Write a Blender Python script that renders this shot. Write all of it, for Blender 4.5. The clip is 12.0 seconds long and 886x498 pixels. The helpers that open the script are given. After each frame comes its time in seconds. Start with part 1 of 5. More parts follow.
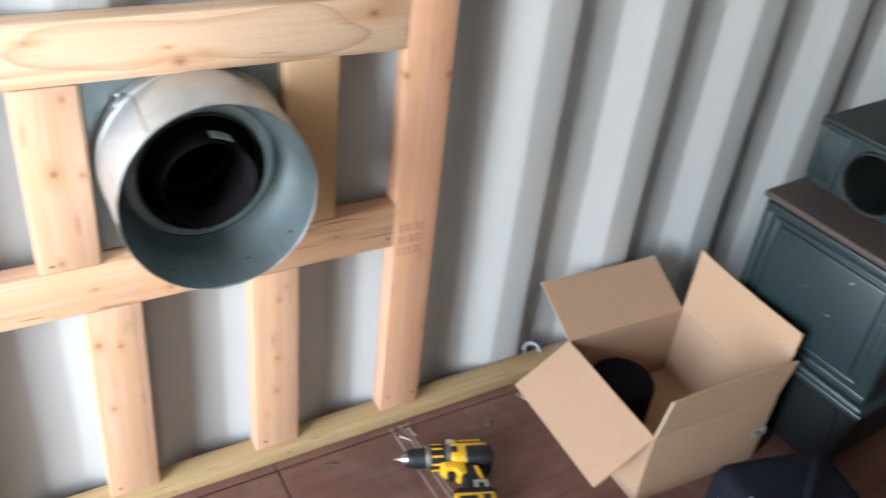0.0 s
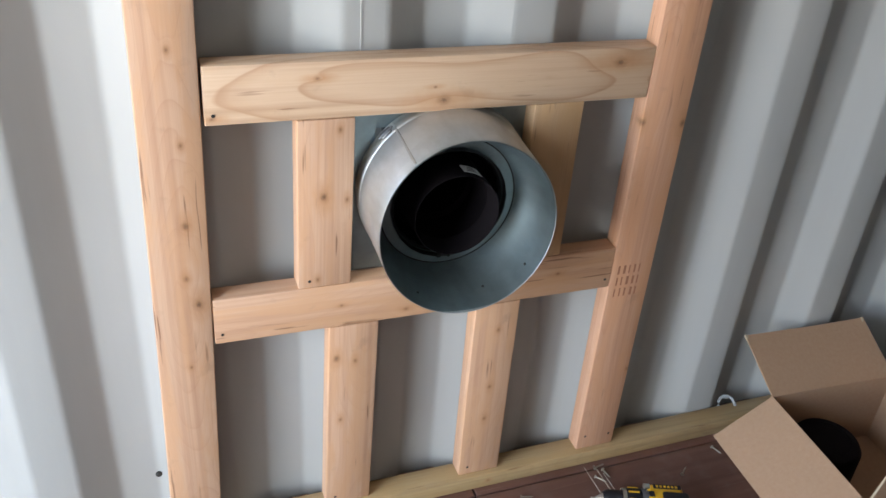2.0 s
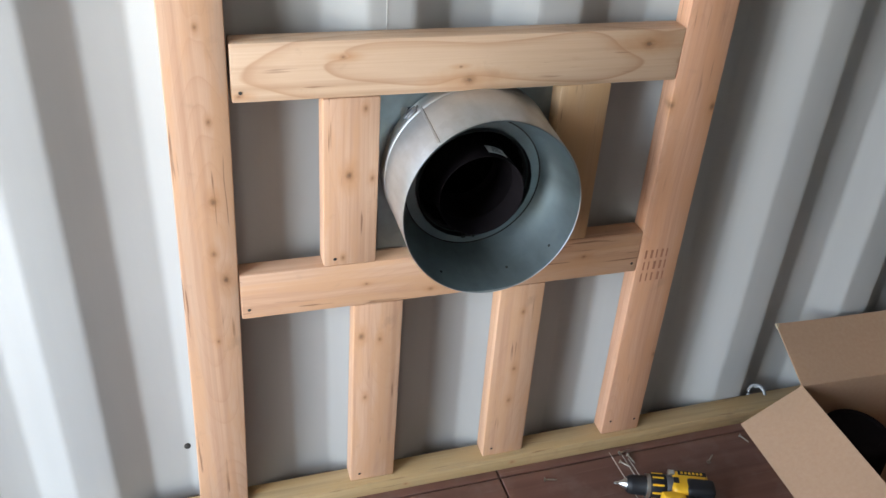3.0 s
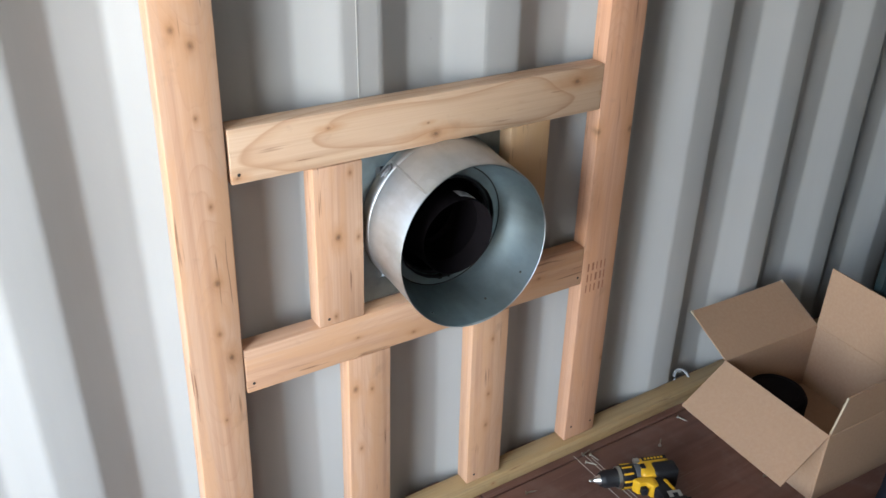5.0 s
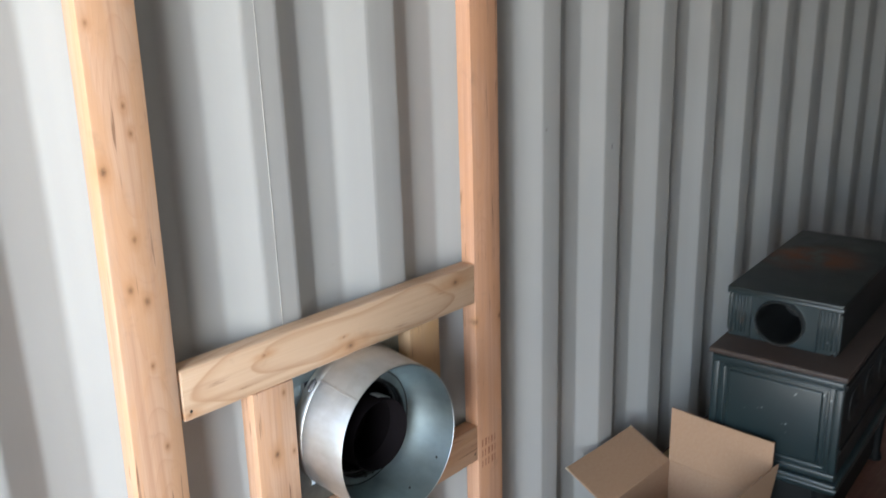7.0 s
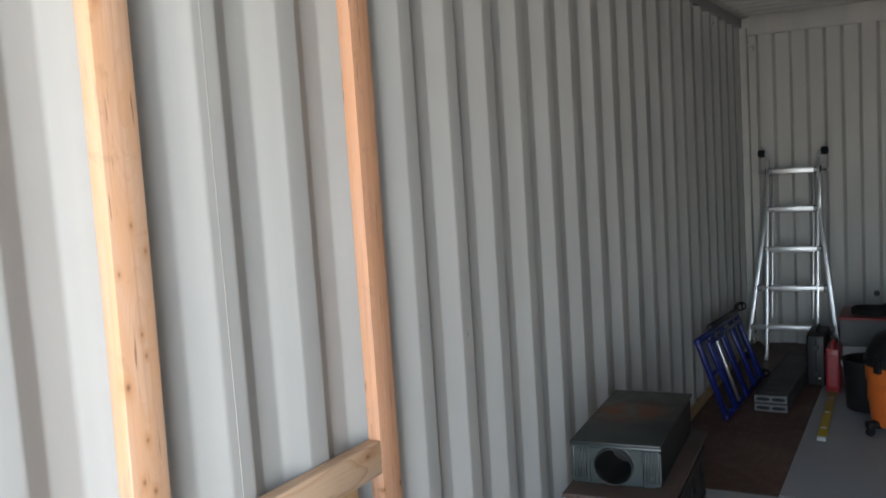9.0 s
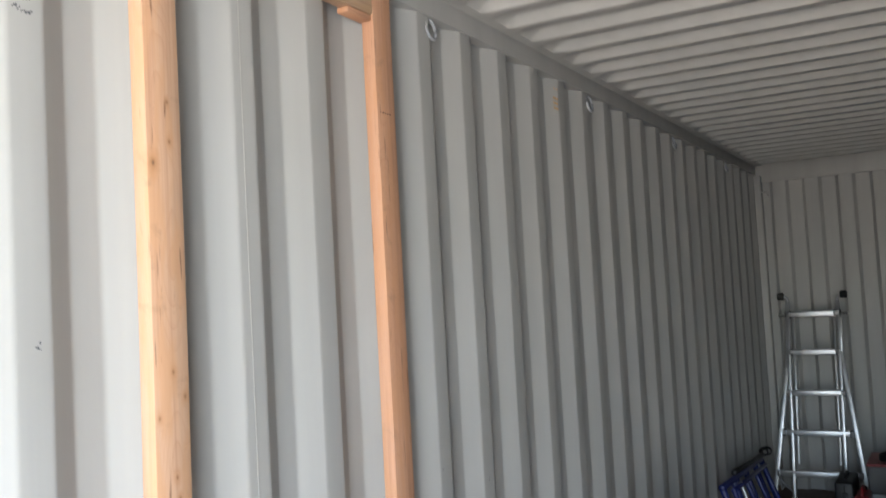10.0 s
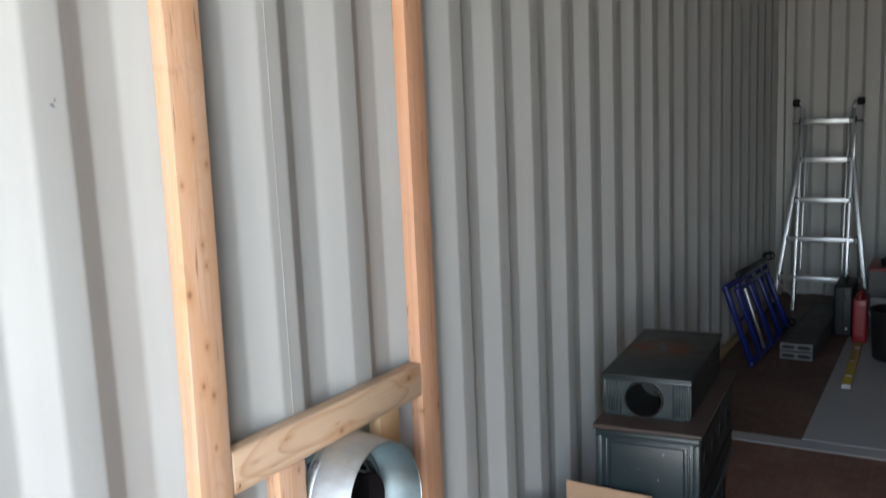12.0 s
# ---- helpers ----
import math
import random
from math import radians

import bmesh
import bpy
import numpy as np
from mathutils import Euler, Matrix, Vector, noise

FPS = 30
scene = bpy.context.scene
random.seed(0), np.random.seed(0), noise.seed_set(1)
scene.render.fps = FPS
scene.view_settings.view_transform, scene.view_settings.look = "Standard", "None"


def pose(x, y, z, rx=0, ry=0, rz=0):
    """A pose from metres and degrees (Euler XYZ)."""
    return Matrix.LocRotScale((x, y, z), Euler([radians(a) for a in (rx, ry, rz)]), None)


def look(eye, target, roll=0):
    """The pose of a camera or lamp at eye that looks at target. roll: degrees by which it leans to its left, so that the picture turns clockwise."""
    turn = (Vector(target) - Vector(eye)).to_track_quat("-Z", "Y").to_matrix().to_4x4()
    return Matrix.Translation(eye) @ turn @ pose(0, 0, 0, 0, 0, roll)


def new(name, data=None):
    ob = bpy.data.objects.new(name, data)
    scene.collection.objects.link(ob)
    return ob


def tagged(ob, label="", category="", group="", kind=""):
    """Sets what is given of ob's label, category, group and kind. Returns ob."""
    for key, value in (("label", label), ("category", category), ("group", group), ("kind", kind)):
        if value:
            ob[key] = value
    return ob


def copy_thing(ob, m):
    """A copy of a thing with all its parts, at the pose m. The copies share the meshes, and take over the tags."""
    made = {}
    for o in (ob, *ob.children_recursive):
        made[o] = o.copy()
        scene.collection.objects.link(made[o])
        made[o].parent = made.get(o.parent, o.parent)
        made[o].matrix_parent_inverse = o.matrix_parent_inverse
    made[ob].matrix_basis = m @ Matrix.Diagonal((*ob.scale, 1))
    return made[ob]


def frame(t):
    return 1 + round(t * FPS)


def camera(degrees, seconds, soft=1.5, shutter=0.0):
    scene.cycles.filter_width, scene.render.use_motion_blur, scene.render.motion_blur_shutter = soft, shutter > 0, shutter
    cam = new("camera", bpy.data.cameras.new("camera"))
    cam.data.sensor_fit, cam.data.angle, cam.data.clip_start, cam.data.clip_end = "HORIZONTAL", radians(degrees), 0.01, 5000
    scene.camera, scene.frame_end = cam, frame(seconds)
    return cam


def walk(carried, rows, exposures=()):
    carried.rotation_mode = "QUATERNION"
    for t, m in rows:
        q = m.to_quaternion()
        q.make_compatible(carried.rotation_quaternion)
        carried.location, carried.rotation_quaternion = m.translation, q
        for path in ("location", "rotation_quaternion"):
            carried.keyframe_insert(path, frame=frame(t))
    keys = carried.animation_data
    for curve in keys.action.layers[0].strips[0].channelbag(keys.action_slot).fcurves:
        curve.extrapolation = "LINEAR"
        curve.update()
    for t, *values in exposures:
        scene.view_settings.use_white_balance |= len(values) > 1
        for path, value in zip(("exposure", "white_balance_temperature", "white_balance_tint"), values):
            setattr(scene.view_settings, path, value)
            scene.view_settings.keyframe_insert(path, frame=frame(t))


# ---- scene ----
cam = camera(53.13, 12.0, soft=1.5, shutter=0.35)
# seconds, the eye, the point it looks at, the roll in degrees
PATH = [
    (0, (0.068, -1.173, 1.405), (0.96, 0.206, 0.263), 6.7),
    (0.1, (0.035, -1.168, 1.402), (0.882, 0.242, 0.267), 6.5),
    (0.3, (-0.026, -1.159, 1.395), (0.738, 0.308, 0.275), 6.1),
    (0.5, (-0.065, -1.153, 1.391), (0.647, 0.349, 0.28), 5.9),
    (1, (-0.103, -1.149, 1.397), (0.529, 0.446, 0.369), 5.5),
    (1.5, (-0.108, -1.15, 1.395), (0.545, 0.425, 0.349), 5.2),
    (2, (-0.099, -1.173, 1.408), (0.531, 0.393, 0.336), 4.5),
    (2.5, (-0.081, -1.189, 1.407), (0.506, 0.379, 0.313), 4.2),
    (2.7, (-0.069, -1.196, 1.399), (0.465, 0.387, 0.3), 3.9),
    (4.3, (-0.273, -1.17, 1.422), (0.524, 0.313, 0.343), 1.9),
    (4.5, (-0.319, -1.152, 1.422), (0.573, 0.272, 0.337), 2.8),
    (5, (-0.371, -1.173, 1.439), (0.561, 0.295, 0.452), 1.1),
    (5.5, (-0.35, -1.214, 1.433), (0.574, 0.23, 0.403), 0.8),
    (6, (-0.315, -1.285, 1.46), (0.498, 0.32, 0.588), -2.6),
    (6.5, (-0.401, -1.26, 1.468), (0.657, 0.248, 0.69), -1.0),
    (7, (-0.65, -1.171, 1.538), (0.753, 0.124, 0.943), -1.8),
    (7.2, (-0.706, -1.172, 1.558), (0.753, 0.084, 1.014), -0.7),
    (8.8, (-1.093, -1.256, 1.638), (0.629, -0.271, 1.385), -4.0),
    (9, (-1.156, -1.248, 1.651), (0.589, -0.291, 1.454), -3.7),
    (9.5, (-1.229, -1.287, 1.67), (0.532, -0.34, 1.614), -2.1),
    (10, (-1.248, -1.294, 1.686), (0.488, -0.308, 1.795), -3.1),
    (10.5, (-1.247, -1.279, 1.697), (0.447, -0.235, 1.895), -4.4),
    (11, (-1.249, -1.27, 1.689), (0.45, -0.222, 1.807), -4.1),
    (11.5, (-1.234, -1.253, 1.653), (0.486, -0.237, 1.569), -3.3),
    (12, (-1.226, -1.218, 1.601), (0.481, -0.221, 1.295), -2.5),
]
BASE = 4.17
WHITE = ((0.0, 6500, 10), (0.5, 5950, 4), (1.0, 6350, 8), (1.5, 6500, 10), (12.0, 6500, 10))   # seconds, kelvin, tint
STOPS = [(t, BASE + e) for t, e in ((0.0, 0.75), (0.5, 0.20), (1.0, -0.16), (2.0, -0.15), (2.7, -0.1), (4.5, -0.05), (5.0, -0.1), (5.5, -0.15), (6.0, -0.30), (6.5, -0.22), (7.2, -0.15), (9.0, -0.18), (10.0, -0.18), (10.5, -0.13), (11.0, -0.3), (12.0, -0.3))]


def white_at(t):
    """The white balance between its rows."""
    for (a, k0, g0), (b, k1, g1) in zip(WHITE, WHITE[1:]):
        if t <= b:
            u = (t - a) / (b - a)
            return k0 + u * (k1 - k0), g0 + u * (g1 - g0)


EXPOSURES = [(t, e, *white_at(t)) for t, e in sorted(STOPS + [(1.5, BASE - 0.12)])]
walk(cam, [(t, look(eye, target, roll)) for t, eye, target, roll in PATH], EXPOSURES)

# ---- plan, in metres: x along the container to its closed end, y to the framed wall, z up ----
END_X, DOOR_X = 6.38, -2.55           # closed end and door end
WALL_Y, FAR_Y = 0.040, -2.31          # inner ridges of the two long walls
DEPTH = 0.036
FOLD_X, PITCH_NEAR, PITCH_FAR = 1.287, 0.270, 0.278   # a fold, and the spacing toward the doors and toward the closed end
RAIL_Z, ROOF_Z = 2.552, 2.622
END_PHASE = -0.190

# ---- light ----
world = bpy.data.worlds.new("daylight")
scene.world = world
world.use_nodes = True
wn = world.node_tree
sky = wn.nodes.new("ShaderNodeTexSky")
sky.sky_type = "NISHITA"
sky.sun_disc = False
sky.sun_elevation, sky.sun_rotation = radians(50), radians(188)
wn.links.new(sky.outputs[0], wn.nodes["Background"].inputs[0])
wn.nodes["Background"].inputs[1].default_value = 0.09

sun = new("sun", bpy.data.lights.new("sun", "SUN"))
sun.data.energy, sun.data.angle, sun.data.color = 3.8, radians(0.5), (1.0, 0.94, 0.85)
sun.matrix_world = look((-8, -10, 12), (-6.5, 0, 0))

door_light = new("door_light", bpy.data.lights.new("door_light", "AREA"))
door_light.data.shape, door_light.data.size, door_light.data.size_y = "RECTANGLE", 1.30, 2.30
door_light.data.energy, door_light.data.color = 10.4, (0.84, 0.93, 1.0)
door_light.matrix_world = look((DOOR_X - 0.05, -1.65, 1.22), (DOOR_X + 0.60, 0.05, 0.92))


# ---- node helpers ----
class Mat:
    def __init__(self, name, rough=0.5, metal=0.0):
        self.m = bpy.data.materials.new(name)
        self.m.use_nodes = True
        self.t = self.m.node_tree
        self.b = self.t.nodes["Principled BSDF"]
        self.b.inputs["Roughness"].default_value = rough
        self.b.inputs["Metallic"].default_value = metal
        self.tc = self.t.nodes.new("ShaderNodeTexCoord")
        self.obj = self.tc.outputs["Object"]

    def node(self, kind, **props):
        n = self.t.nodes.new(kind)
        for k, v in props.items():
            setattr(n, k, v)
        return n

    def put(self, socket, v):
        if isinstance(v, bpy.types.NodeSocket):
            self.t.links.new(v, socket)
        elif v is not None:
            socket.default_value = v

    def math(self, op, a, b=None, c=None):
        n = self.node("ShaderNodeMath", operation=op)
        for s, v in zip(n.inputs, (a, b, c)):
            self.put(s, v)
        return n.outputs[0]

    def vec(self, op, a, b=None, scale=None):
        n = self.node("ShaderNodeVectorMath", operation=op)
        self.put(n.inputs[0], a)
        self.put(n.inputs[1], b)
        self.put(n.inputs[3], scale)
        return n.outputs["Value"] if op in ("LENGTH", "DOT_PRODUCT", "DISTANCE") else n.outputs[0]

    def noise(self, v, scale, detail=3.0, rough=0.55, dist=0.0):
        n = self.node("ShaderNodeTexNoise")
        self.put(n.inputs["Vector"], v)
        n.inputs["Scale"].default_value, n.inputs["Detail"].default_value = scale, detail
        n.inputs["Roughness"].default_value, n.inputs["Distortion"].default_value = rough, dist
        return n.outputs[0]

    def voronoi(self, v, scale, out="Distance"):
        n = self.node("ShaderNodeTexVoronoi")
        self.put(n.inputs["Vector"], v)
        n.inputs["Scale"].default_value = scale
        return n.outputs[out]

    def ramp(self, f, stops):
        n = self.node("ShaderNodeValToRGB")
        self.put(n.inputs[0], f)
        e = n.color_ramp.elements
        while len(e) < len(stops):
            e.new(0.5)
        for el, (p, c) in zip(e, stops):
            el.position = p
            el.color = (c, c, c, 1) if not isinstance(c, tuple) else (*c, 1)
        return n.outputs[0]

    def mix(self, f, a, b, blend="MIX"):
        n = self.node("ShaderNodeMix", data_type="RGBA", blend_type=blend)
        self.put(n.inputs[0], f)
        for s, v in ((n.inputs[6], a), (n.inputs[7], b)):
            self.put(s, (*v, 1) if isinstance(v, tuple) else v)
        return n.outputs[2]

    def map(self, v, scale=(1, 1, 1), loc=(0, 0, 0)):
        n = self.node("ShaderNodeMapping")
        self.put(n.inputs[0], v)
        self.put(n.inputs[1], loc)
        n.inputs[3].default_value = scale
        return n.outputs[0]

    def color(self, c):
        self.put(self.b.inputs["Base Color"], (*c, 1) if isinstance(c, tuple) else c)
        return self

    def rough(self, r):
        self.put(self.b.inputs["Roughness"], r)
        return self

    def bump(self, h, strength=0.3, distance=0.001):
        n = self.node("ShaderNodeBump")
        n.inputs["Strength"].default_value, n.inputs["Distance"].default_value = strength, distance
        self.put(n.inputs["Height"], h)
        self.put(self.b.inputs["Normal"], n.outputs[0])
        return self

    def rand(self):
        return self.node("ShaderNodeObjectInfo").outputs["Random"]


def plain(name, c, rough=0.5, metal=0.0, vary=0.12, scale=40.0, bump=0.1, gloss=0.5):
    """A surface of one colour with fine mottling, faint dirt and grain."""
    k = Mat(name, rough, metal)
    n = k.noise(k.obj, scale, 4)
    big = k.noise(k.obj, scale / 9, 3)
    lo, hi = tuple(x * (1 - vary) for x in c), tuple(min(1, x * (1 + vary)) for x in c)
    k.color(k.mix(k.ramp(big, [(0.35, 0.0), (0.65, 1.0)]), k.mix(n, lo, hi), k.mix(n, c, lo)))
    k.rough(k.math("MULTIPLY_ADD", big, 0.25, rough - 0.12))
    k.b.inputs["Specular IOR Level"].default_value = gloss
    k.bump(n, bump, 0.0008)
    return k.m


def paint(name, c):
    """Old container paint: chalky, with faint vertical runs, scuffs and dust."""
    k = Mat(name, 0.5)
    runs = k.noise(k.map(k.obj, (9, 9, 0.35)), 1.0, 5)
    fine = k.noise(k.obj, 60, 4)
    blot = k.noise(k.obj, 1.7, 5, 0.6)
    spots = k.ramp(k.voronoi(k.obj, 5.5), [(0.0, 1.0), (0.022, 1.0), (0.032, 0.0)])
    keep = k.ramp(k.noise(k.obj, 2.3, 2), [(0.56, 0.0), (0.62, 1.0)])
    base = k.mix(k.ramp(runs, [(0.3, 0.0), (0.7, 1.0)]), tuple(x * 0.90 for x in c), tuple(x * 1.04 for x in c))
    base = k.mix(k.ramp(blot, [(0.35, 0.25), (0.65, 0.0)]), base, tuple(x * y for x, y in zip(c, (0.80, 0.78, 0.74))))
    base = k.mix(k.math("MULTIPLY", k.math("MULTIPLY", spots, keep), 0.45), base, (0.16, 0.14, 0.12))
    k.color(base)
    k.rough(k.math("MULTIPLY_ADD", blot, 0.3, 0.36))
    k.bump(k.math("ADD", k.math("MULTIPLY", fine, 0.5), k.noise(k.obj, 7, 3)), 0.16, 0.002)
    return k.m


def lumber(name, pale, dark, seed, knots=(), ring=0.0075, strong=0.32, flame=0.75, amber=0.0, mottle=0.72):
    """Planed softwood. Local x is the width, y the thickness, z the length; rings bend round the knots (x, z, radius)."""
    k = Mat(name, 0.55)
    sep = k.node("ShaderNodeSeparateXYZ")
    k.put(sep.inputs[0], k.obj)
    x, y, z = sep.outputs
    wob = k.noise(k.map(k.obj, (2.0, 2.0, 1.3), (seed * 3.1, seed, seed * 1.7)), 1.0, 2)
    cx = k.math("MULTIPLY_ADD", wob, 0.16, -0.08 + 0.03 * math.sin(seed * 2.3))
    dx = k.math("SUBTRACT", x, cx)
    arch = k.noise(k.map(k.obj, (0.6, 0.6, 2.2), (seed * 1.3, seed * 2.1, seed)), 1.0, 1)
    dy = k.math("ADD", y, k.math("MULTIPLY_ADD", arch, 0.16, -0.045 + 0.02 * math.sin(seed)))
    rho = k.math("SQRT", k.math("ADD", k.math("MULTIPLY", dx, dx), k.math("MULTIPLY", dy, dy)))
    rho = k.math("ADD", rho, k.math("MULTIPLY", k.noise(k.map(k.obj, (9, 9, 1.2), (seed, 0, 0)), 1.0, 3), 0.012))
    core = heart = halo = None
    for kx, kz, r in knots:
        r *= 0.62
        ex = k.math("SUBTRACT", x, kx)
        ez = k.math("MULTIPLY", k.math("SUBTRACT", z, kz), 0.75)
        d = k.math("SQRT", k.math("ADD", k.math("MULTIPLY", ex, ex), k.math("MULTIPLY", ez, ez)))
        el = k.math("MULTIPLY", k.math("SUBTRACT", z, kz), flame)
        dl = k.math("SQRT", k.math("ADD", k.math("MULTIPLY", ex, ex), k.math("MULTIPLY", el, el)))
        lift = k.math("POWER", 2.7, k.math("MULTIPLY", dl, -1.0 / (r * 1.9)))
        rho = k.math("ADD", rho, k.math("MULTIPLY", lift, r * 2.4))
        spot = k.ramp(k.math("ADD", d, k.math("MULTIPLY", k.noise(k.map(k.obj, (170, 170, 90)), 1.0, 3), r * 1.1)), [(r * 0.5, 1.0), (r * 1.2, 0.7), (r * 1.9, 0.0)])
        ring_tint = k.ramp(k.math("ADD", dl, k.math("MULTIPLY", k.noise(k.obj, 70, 3), r * 1.5)), [(r * 1.2, 1.0), (r * 3.6, 0.0)])
        halo = ring_tint if halo is None else k.math("MAXIMUM", halo, ring_tint)
        core = spot if core is None else k.math("MAXIMUM", core, spot)
        pith = k.ramp(k.math("ADD", d, k.math("MULTIPLY", k.noise(k.obj, 330, 2), r * 0.8)), [(r * 0.55, 1.0), (r * 0.95, 0.0)])
        heart = pith if heart is None else k.math("MAXIMUM", heart, pith)
    s = k.math("FRACT", k.math("MULTIPLY", rho, 1.0 / ring))
    late = k.ramp(s, [(0.0, 0.0), (0.55, 0.06), (0.82, 0.45), (0.92, 1.0), (0.955, 0.1), (1.0, 0.0)])
    fibre = k.noise(k.map(k.obj, (420, 420, 9)), 1.0, 4)
    tone = k.noise(k.map(k.obj, (8, 8, 0.9), (seed, seed, 0)), 1.0, 3)
    c = k.mix(k.math("MULTIPLY", late, strong), pale, dark)
    c = k.mix(k.math("MULTIPLY", fibre, 0.35), c, tuple(0.72 * v for v in dark))
    c = k.mix(k.ramp(tone, [(0.35, 0.0), (0.7, 0.45)]), c, tuple(0.5 * (p + q) * m for p, q, m in zip(pale, dark, (1.04, 0.96, 0.86))))
    if amber:
        side = k.math("ADD", k.math("MULTIPLY", k.math("ABSOLUTE", x), 10.0), k.math("MULTIPLY", k.noise(k.map(k.obj, (26, 26, 1.6), (seed, 0, seed)), 1.0, 4), 0.6))
        c = k.mix(k.math("MULTIPLY", k.ramp(side, [(0.50, 0.0), (0.56, 0.75), (0.61, 0.35), (0.72, 1.0)]), amber), c, (0.52, 0.335, 0.225))
    streak = k.ramp(k.noise(k.map(k.obj, (75, 75, 1.1), (seed, seed, 1)), 1.0, 3), [(0.46, 0.0), (0.68, 0.52)])
    c = k.mix(streak, c, tuple(0.86 * v for v in dark))
    patch = k.ramp(k.noise(k.map(k.obj, (34, 34, 5.5), (2 * seed, seed, 0)), 1.0, 4, 0.6), [(0.44, 0.0), (0.58, mottle)])
    c = k.mix(patch, c, tuple(a * p + b * q for a, b, p, q in zip(pale, dark, (0.62, 0.55, 0.42), (0.38, 0.42, 0.5))))
    grime = k.ramp(k.noise(k.obj, 22, 5), [(0.60, 0.0), (0.78, 0.35)])
    c = k.mix(grime, c, (0.20, 0.14, 0.09))
    crack = k.math("MULTIPLY", k.ramp(k.noise(k.map(k.obj, (120, 120, 7), (seed, 2 * seed, 0)), 1.0, 2), [(0.655, 0.0), (0.70, 1.0)]), k.ramp(k.noise(k.map(k.obj, (11, 11, 5), (0, seed, seed)), 1.0, 2), [(0.48, 0.0), (0.56, 1.0)]))
    c = k.mix(k.math("MULTIPLY", crack, 0.7), c, (0.16, 0.07, 0.035))
    if core is not None:
        face = k.ramp(k.math("MULTIPLY", y, 20.0), [(0.10, 1.0), (0.45, 0.12)])
        core, heart, halo = (k.math("MULTIPLY", q, face) for q in (core, heart, halo))
        c = k.mix(k.math("MULTIPLY", halo, 0.62), c, (0.45, 0.225, 0.10))
        c = k.mix(k.math("MULTIPLY", core, 0.60), c, (0.24, 0.11, 0.05))
        c = k.mix(k.math("MULTIPLY", heart, 0.62), c, (0.06, 0.028, 0.014))
    k.color(c)
    k.rough(k.math("MULTIPLY_ADD", fibre, 0.25, 0.45))
    k.bump(k.math("ADD", fibre, k.math("MULTIPLY", late, 0.5)), 0.25, 0.0006)
    return k.m


def plywood(name, a, b):
    """Worn container floor: brown film-faced plywood with scuffs, dust and long grain along x."""
    k = Mat(name, 0.5)
    g = k.noise(k.map(k.obj, (2.2, 60, 60)), 1.0, 5)
    blot = k.noise(k.obj, 2.1, 5, 0.6)
    dust = k.noise(k.obj, 14, 6, 0.65)
    scr = k.ramp(k.noise(k.map(k.obj, (5, 240, 1), (3, 1, 0)), 1.0, 2), [(0.66, 0.0), (0.70, 1.0)])
    c = k.mix(k.ramp(g, [(0.3, 0.0), (0.7, 1.0)]), a, b)
    c = k.mix(k.ramp(blot, [(0.38, 0.0), (0.68, 0.55)]), c, tuple(0.6 * v for v in a))
    c = k.mix(k.ramp(dust, [(0.50, 0.0), (0.8, 0.35)]), c, (0.24, 0.19, 0.16))
    c = k.mix(k.math("MULTIPLY", scr, 0.16), c, (0.42, 0.36, 0.30))
    k.color(c)
    k.rough(k.math("MULTIPLY_ADD", blot, 0.35, 0.34))
    k.bump(k.math("ADD", g, dust), 0.2, 0.0008)
    return k.m


def galvanised(name, rough=0.34, tint=(0.62, 0.65, 0.66)):
    k = Mat(name, rough, 1.0)
    cell = k.voronoi(k.obj, 70, "Color")
    n = k.noise(k.obj, 9, 4)
    c = k.mix(k.math("MULTIPLY", cell, 0.22), tint, tuple(v * 0.55 for v in tint))
    c = k.mix(k.ramp(n, [(0.4, 0.0), (0.75, 0.5)]), c, tuple(v * 0.62 for v in tint))
    c = k.mix(k.ramp(k.noise(k.map(k.obj, (1, 1, 0.4)), 14, 4, 0.6), [(0.45, 0.0), (0.70, 0.55)]), c, tuple(v * q for v, q in zip(tint, (0.60, 0.56, 0.50))))
    k.color(c)
    k.rough(k.math("MULTIPLY_ADD", n, 0.3, rough - 0.1))
    k.bump(k.noise(k.obj, 28, 3), 0.06, 0.002)
    return k.m


def cardboard(name):
    k = Mat(name, 0.85)
    k.b.inputs["Specular IOR Level"].default_value = 0.2
    flute = k.node("ShaderNodeTexWave")
    k.put(flute.inputs["Vector"], k.obj)
    flute.inputs["Scale"].default_value = 55
    flute.inputs["Distortion"].default_value = 0.6
    n = k.noise(k.obj, 120, 4)
    big = k.noise(k.obj, 5, 4)
    c = k.mix(n, (0.315, 0.190, 0.118), (0.39, 0.250, 0.163))
    c = k.mix(k.ramp(big, [(0.4, 0.0), (0.75, 0.4)]), c, (0.33, 0.21, 0.13))
    k.color(c)
    k.bump(k.math("MULTIPLY_ADD", flute.outputs[0], 0.12, n), 0.12, 0.0006)
    return k.m


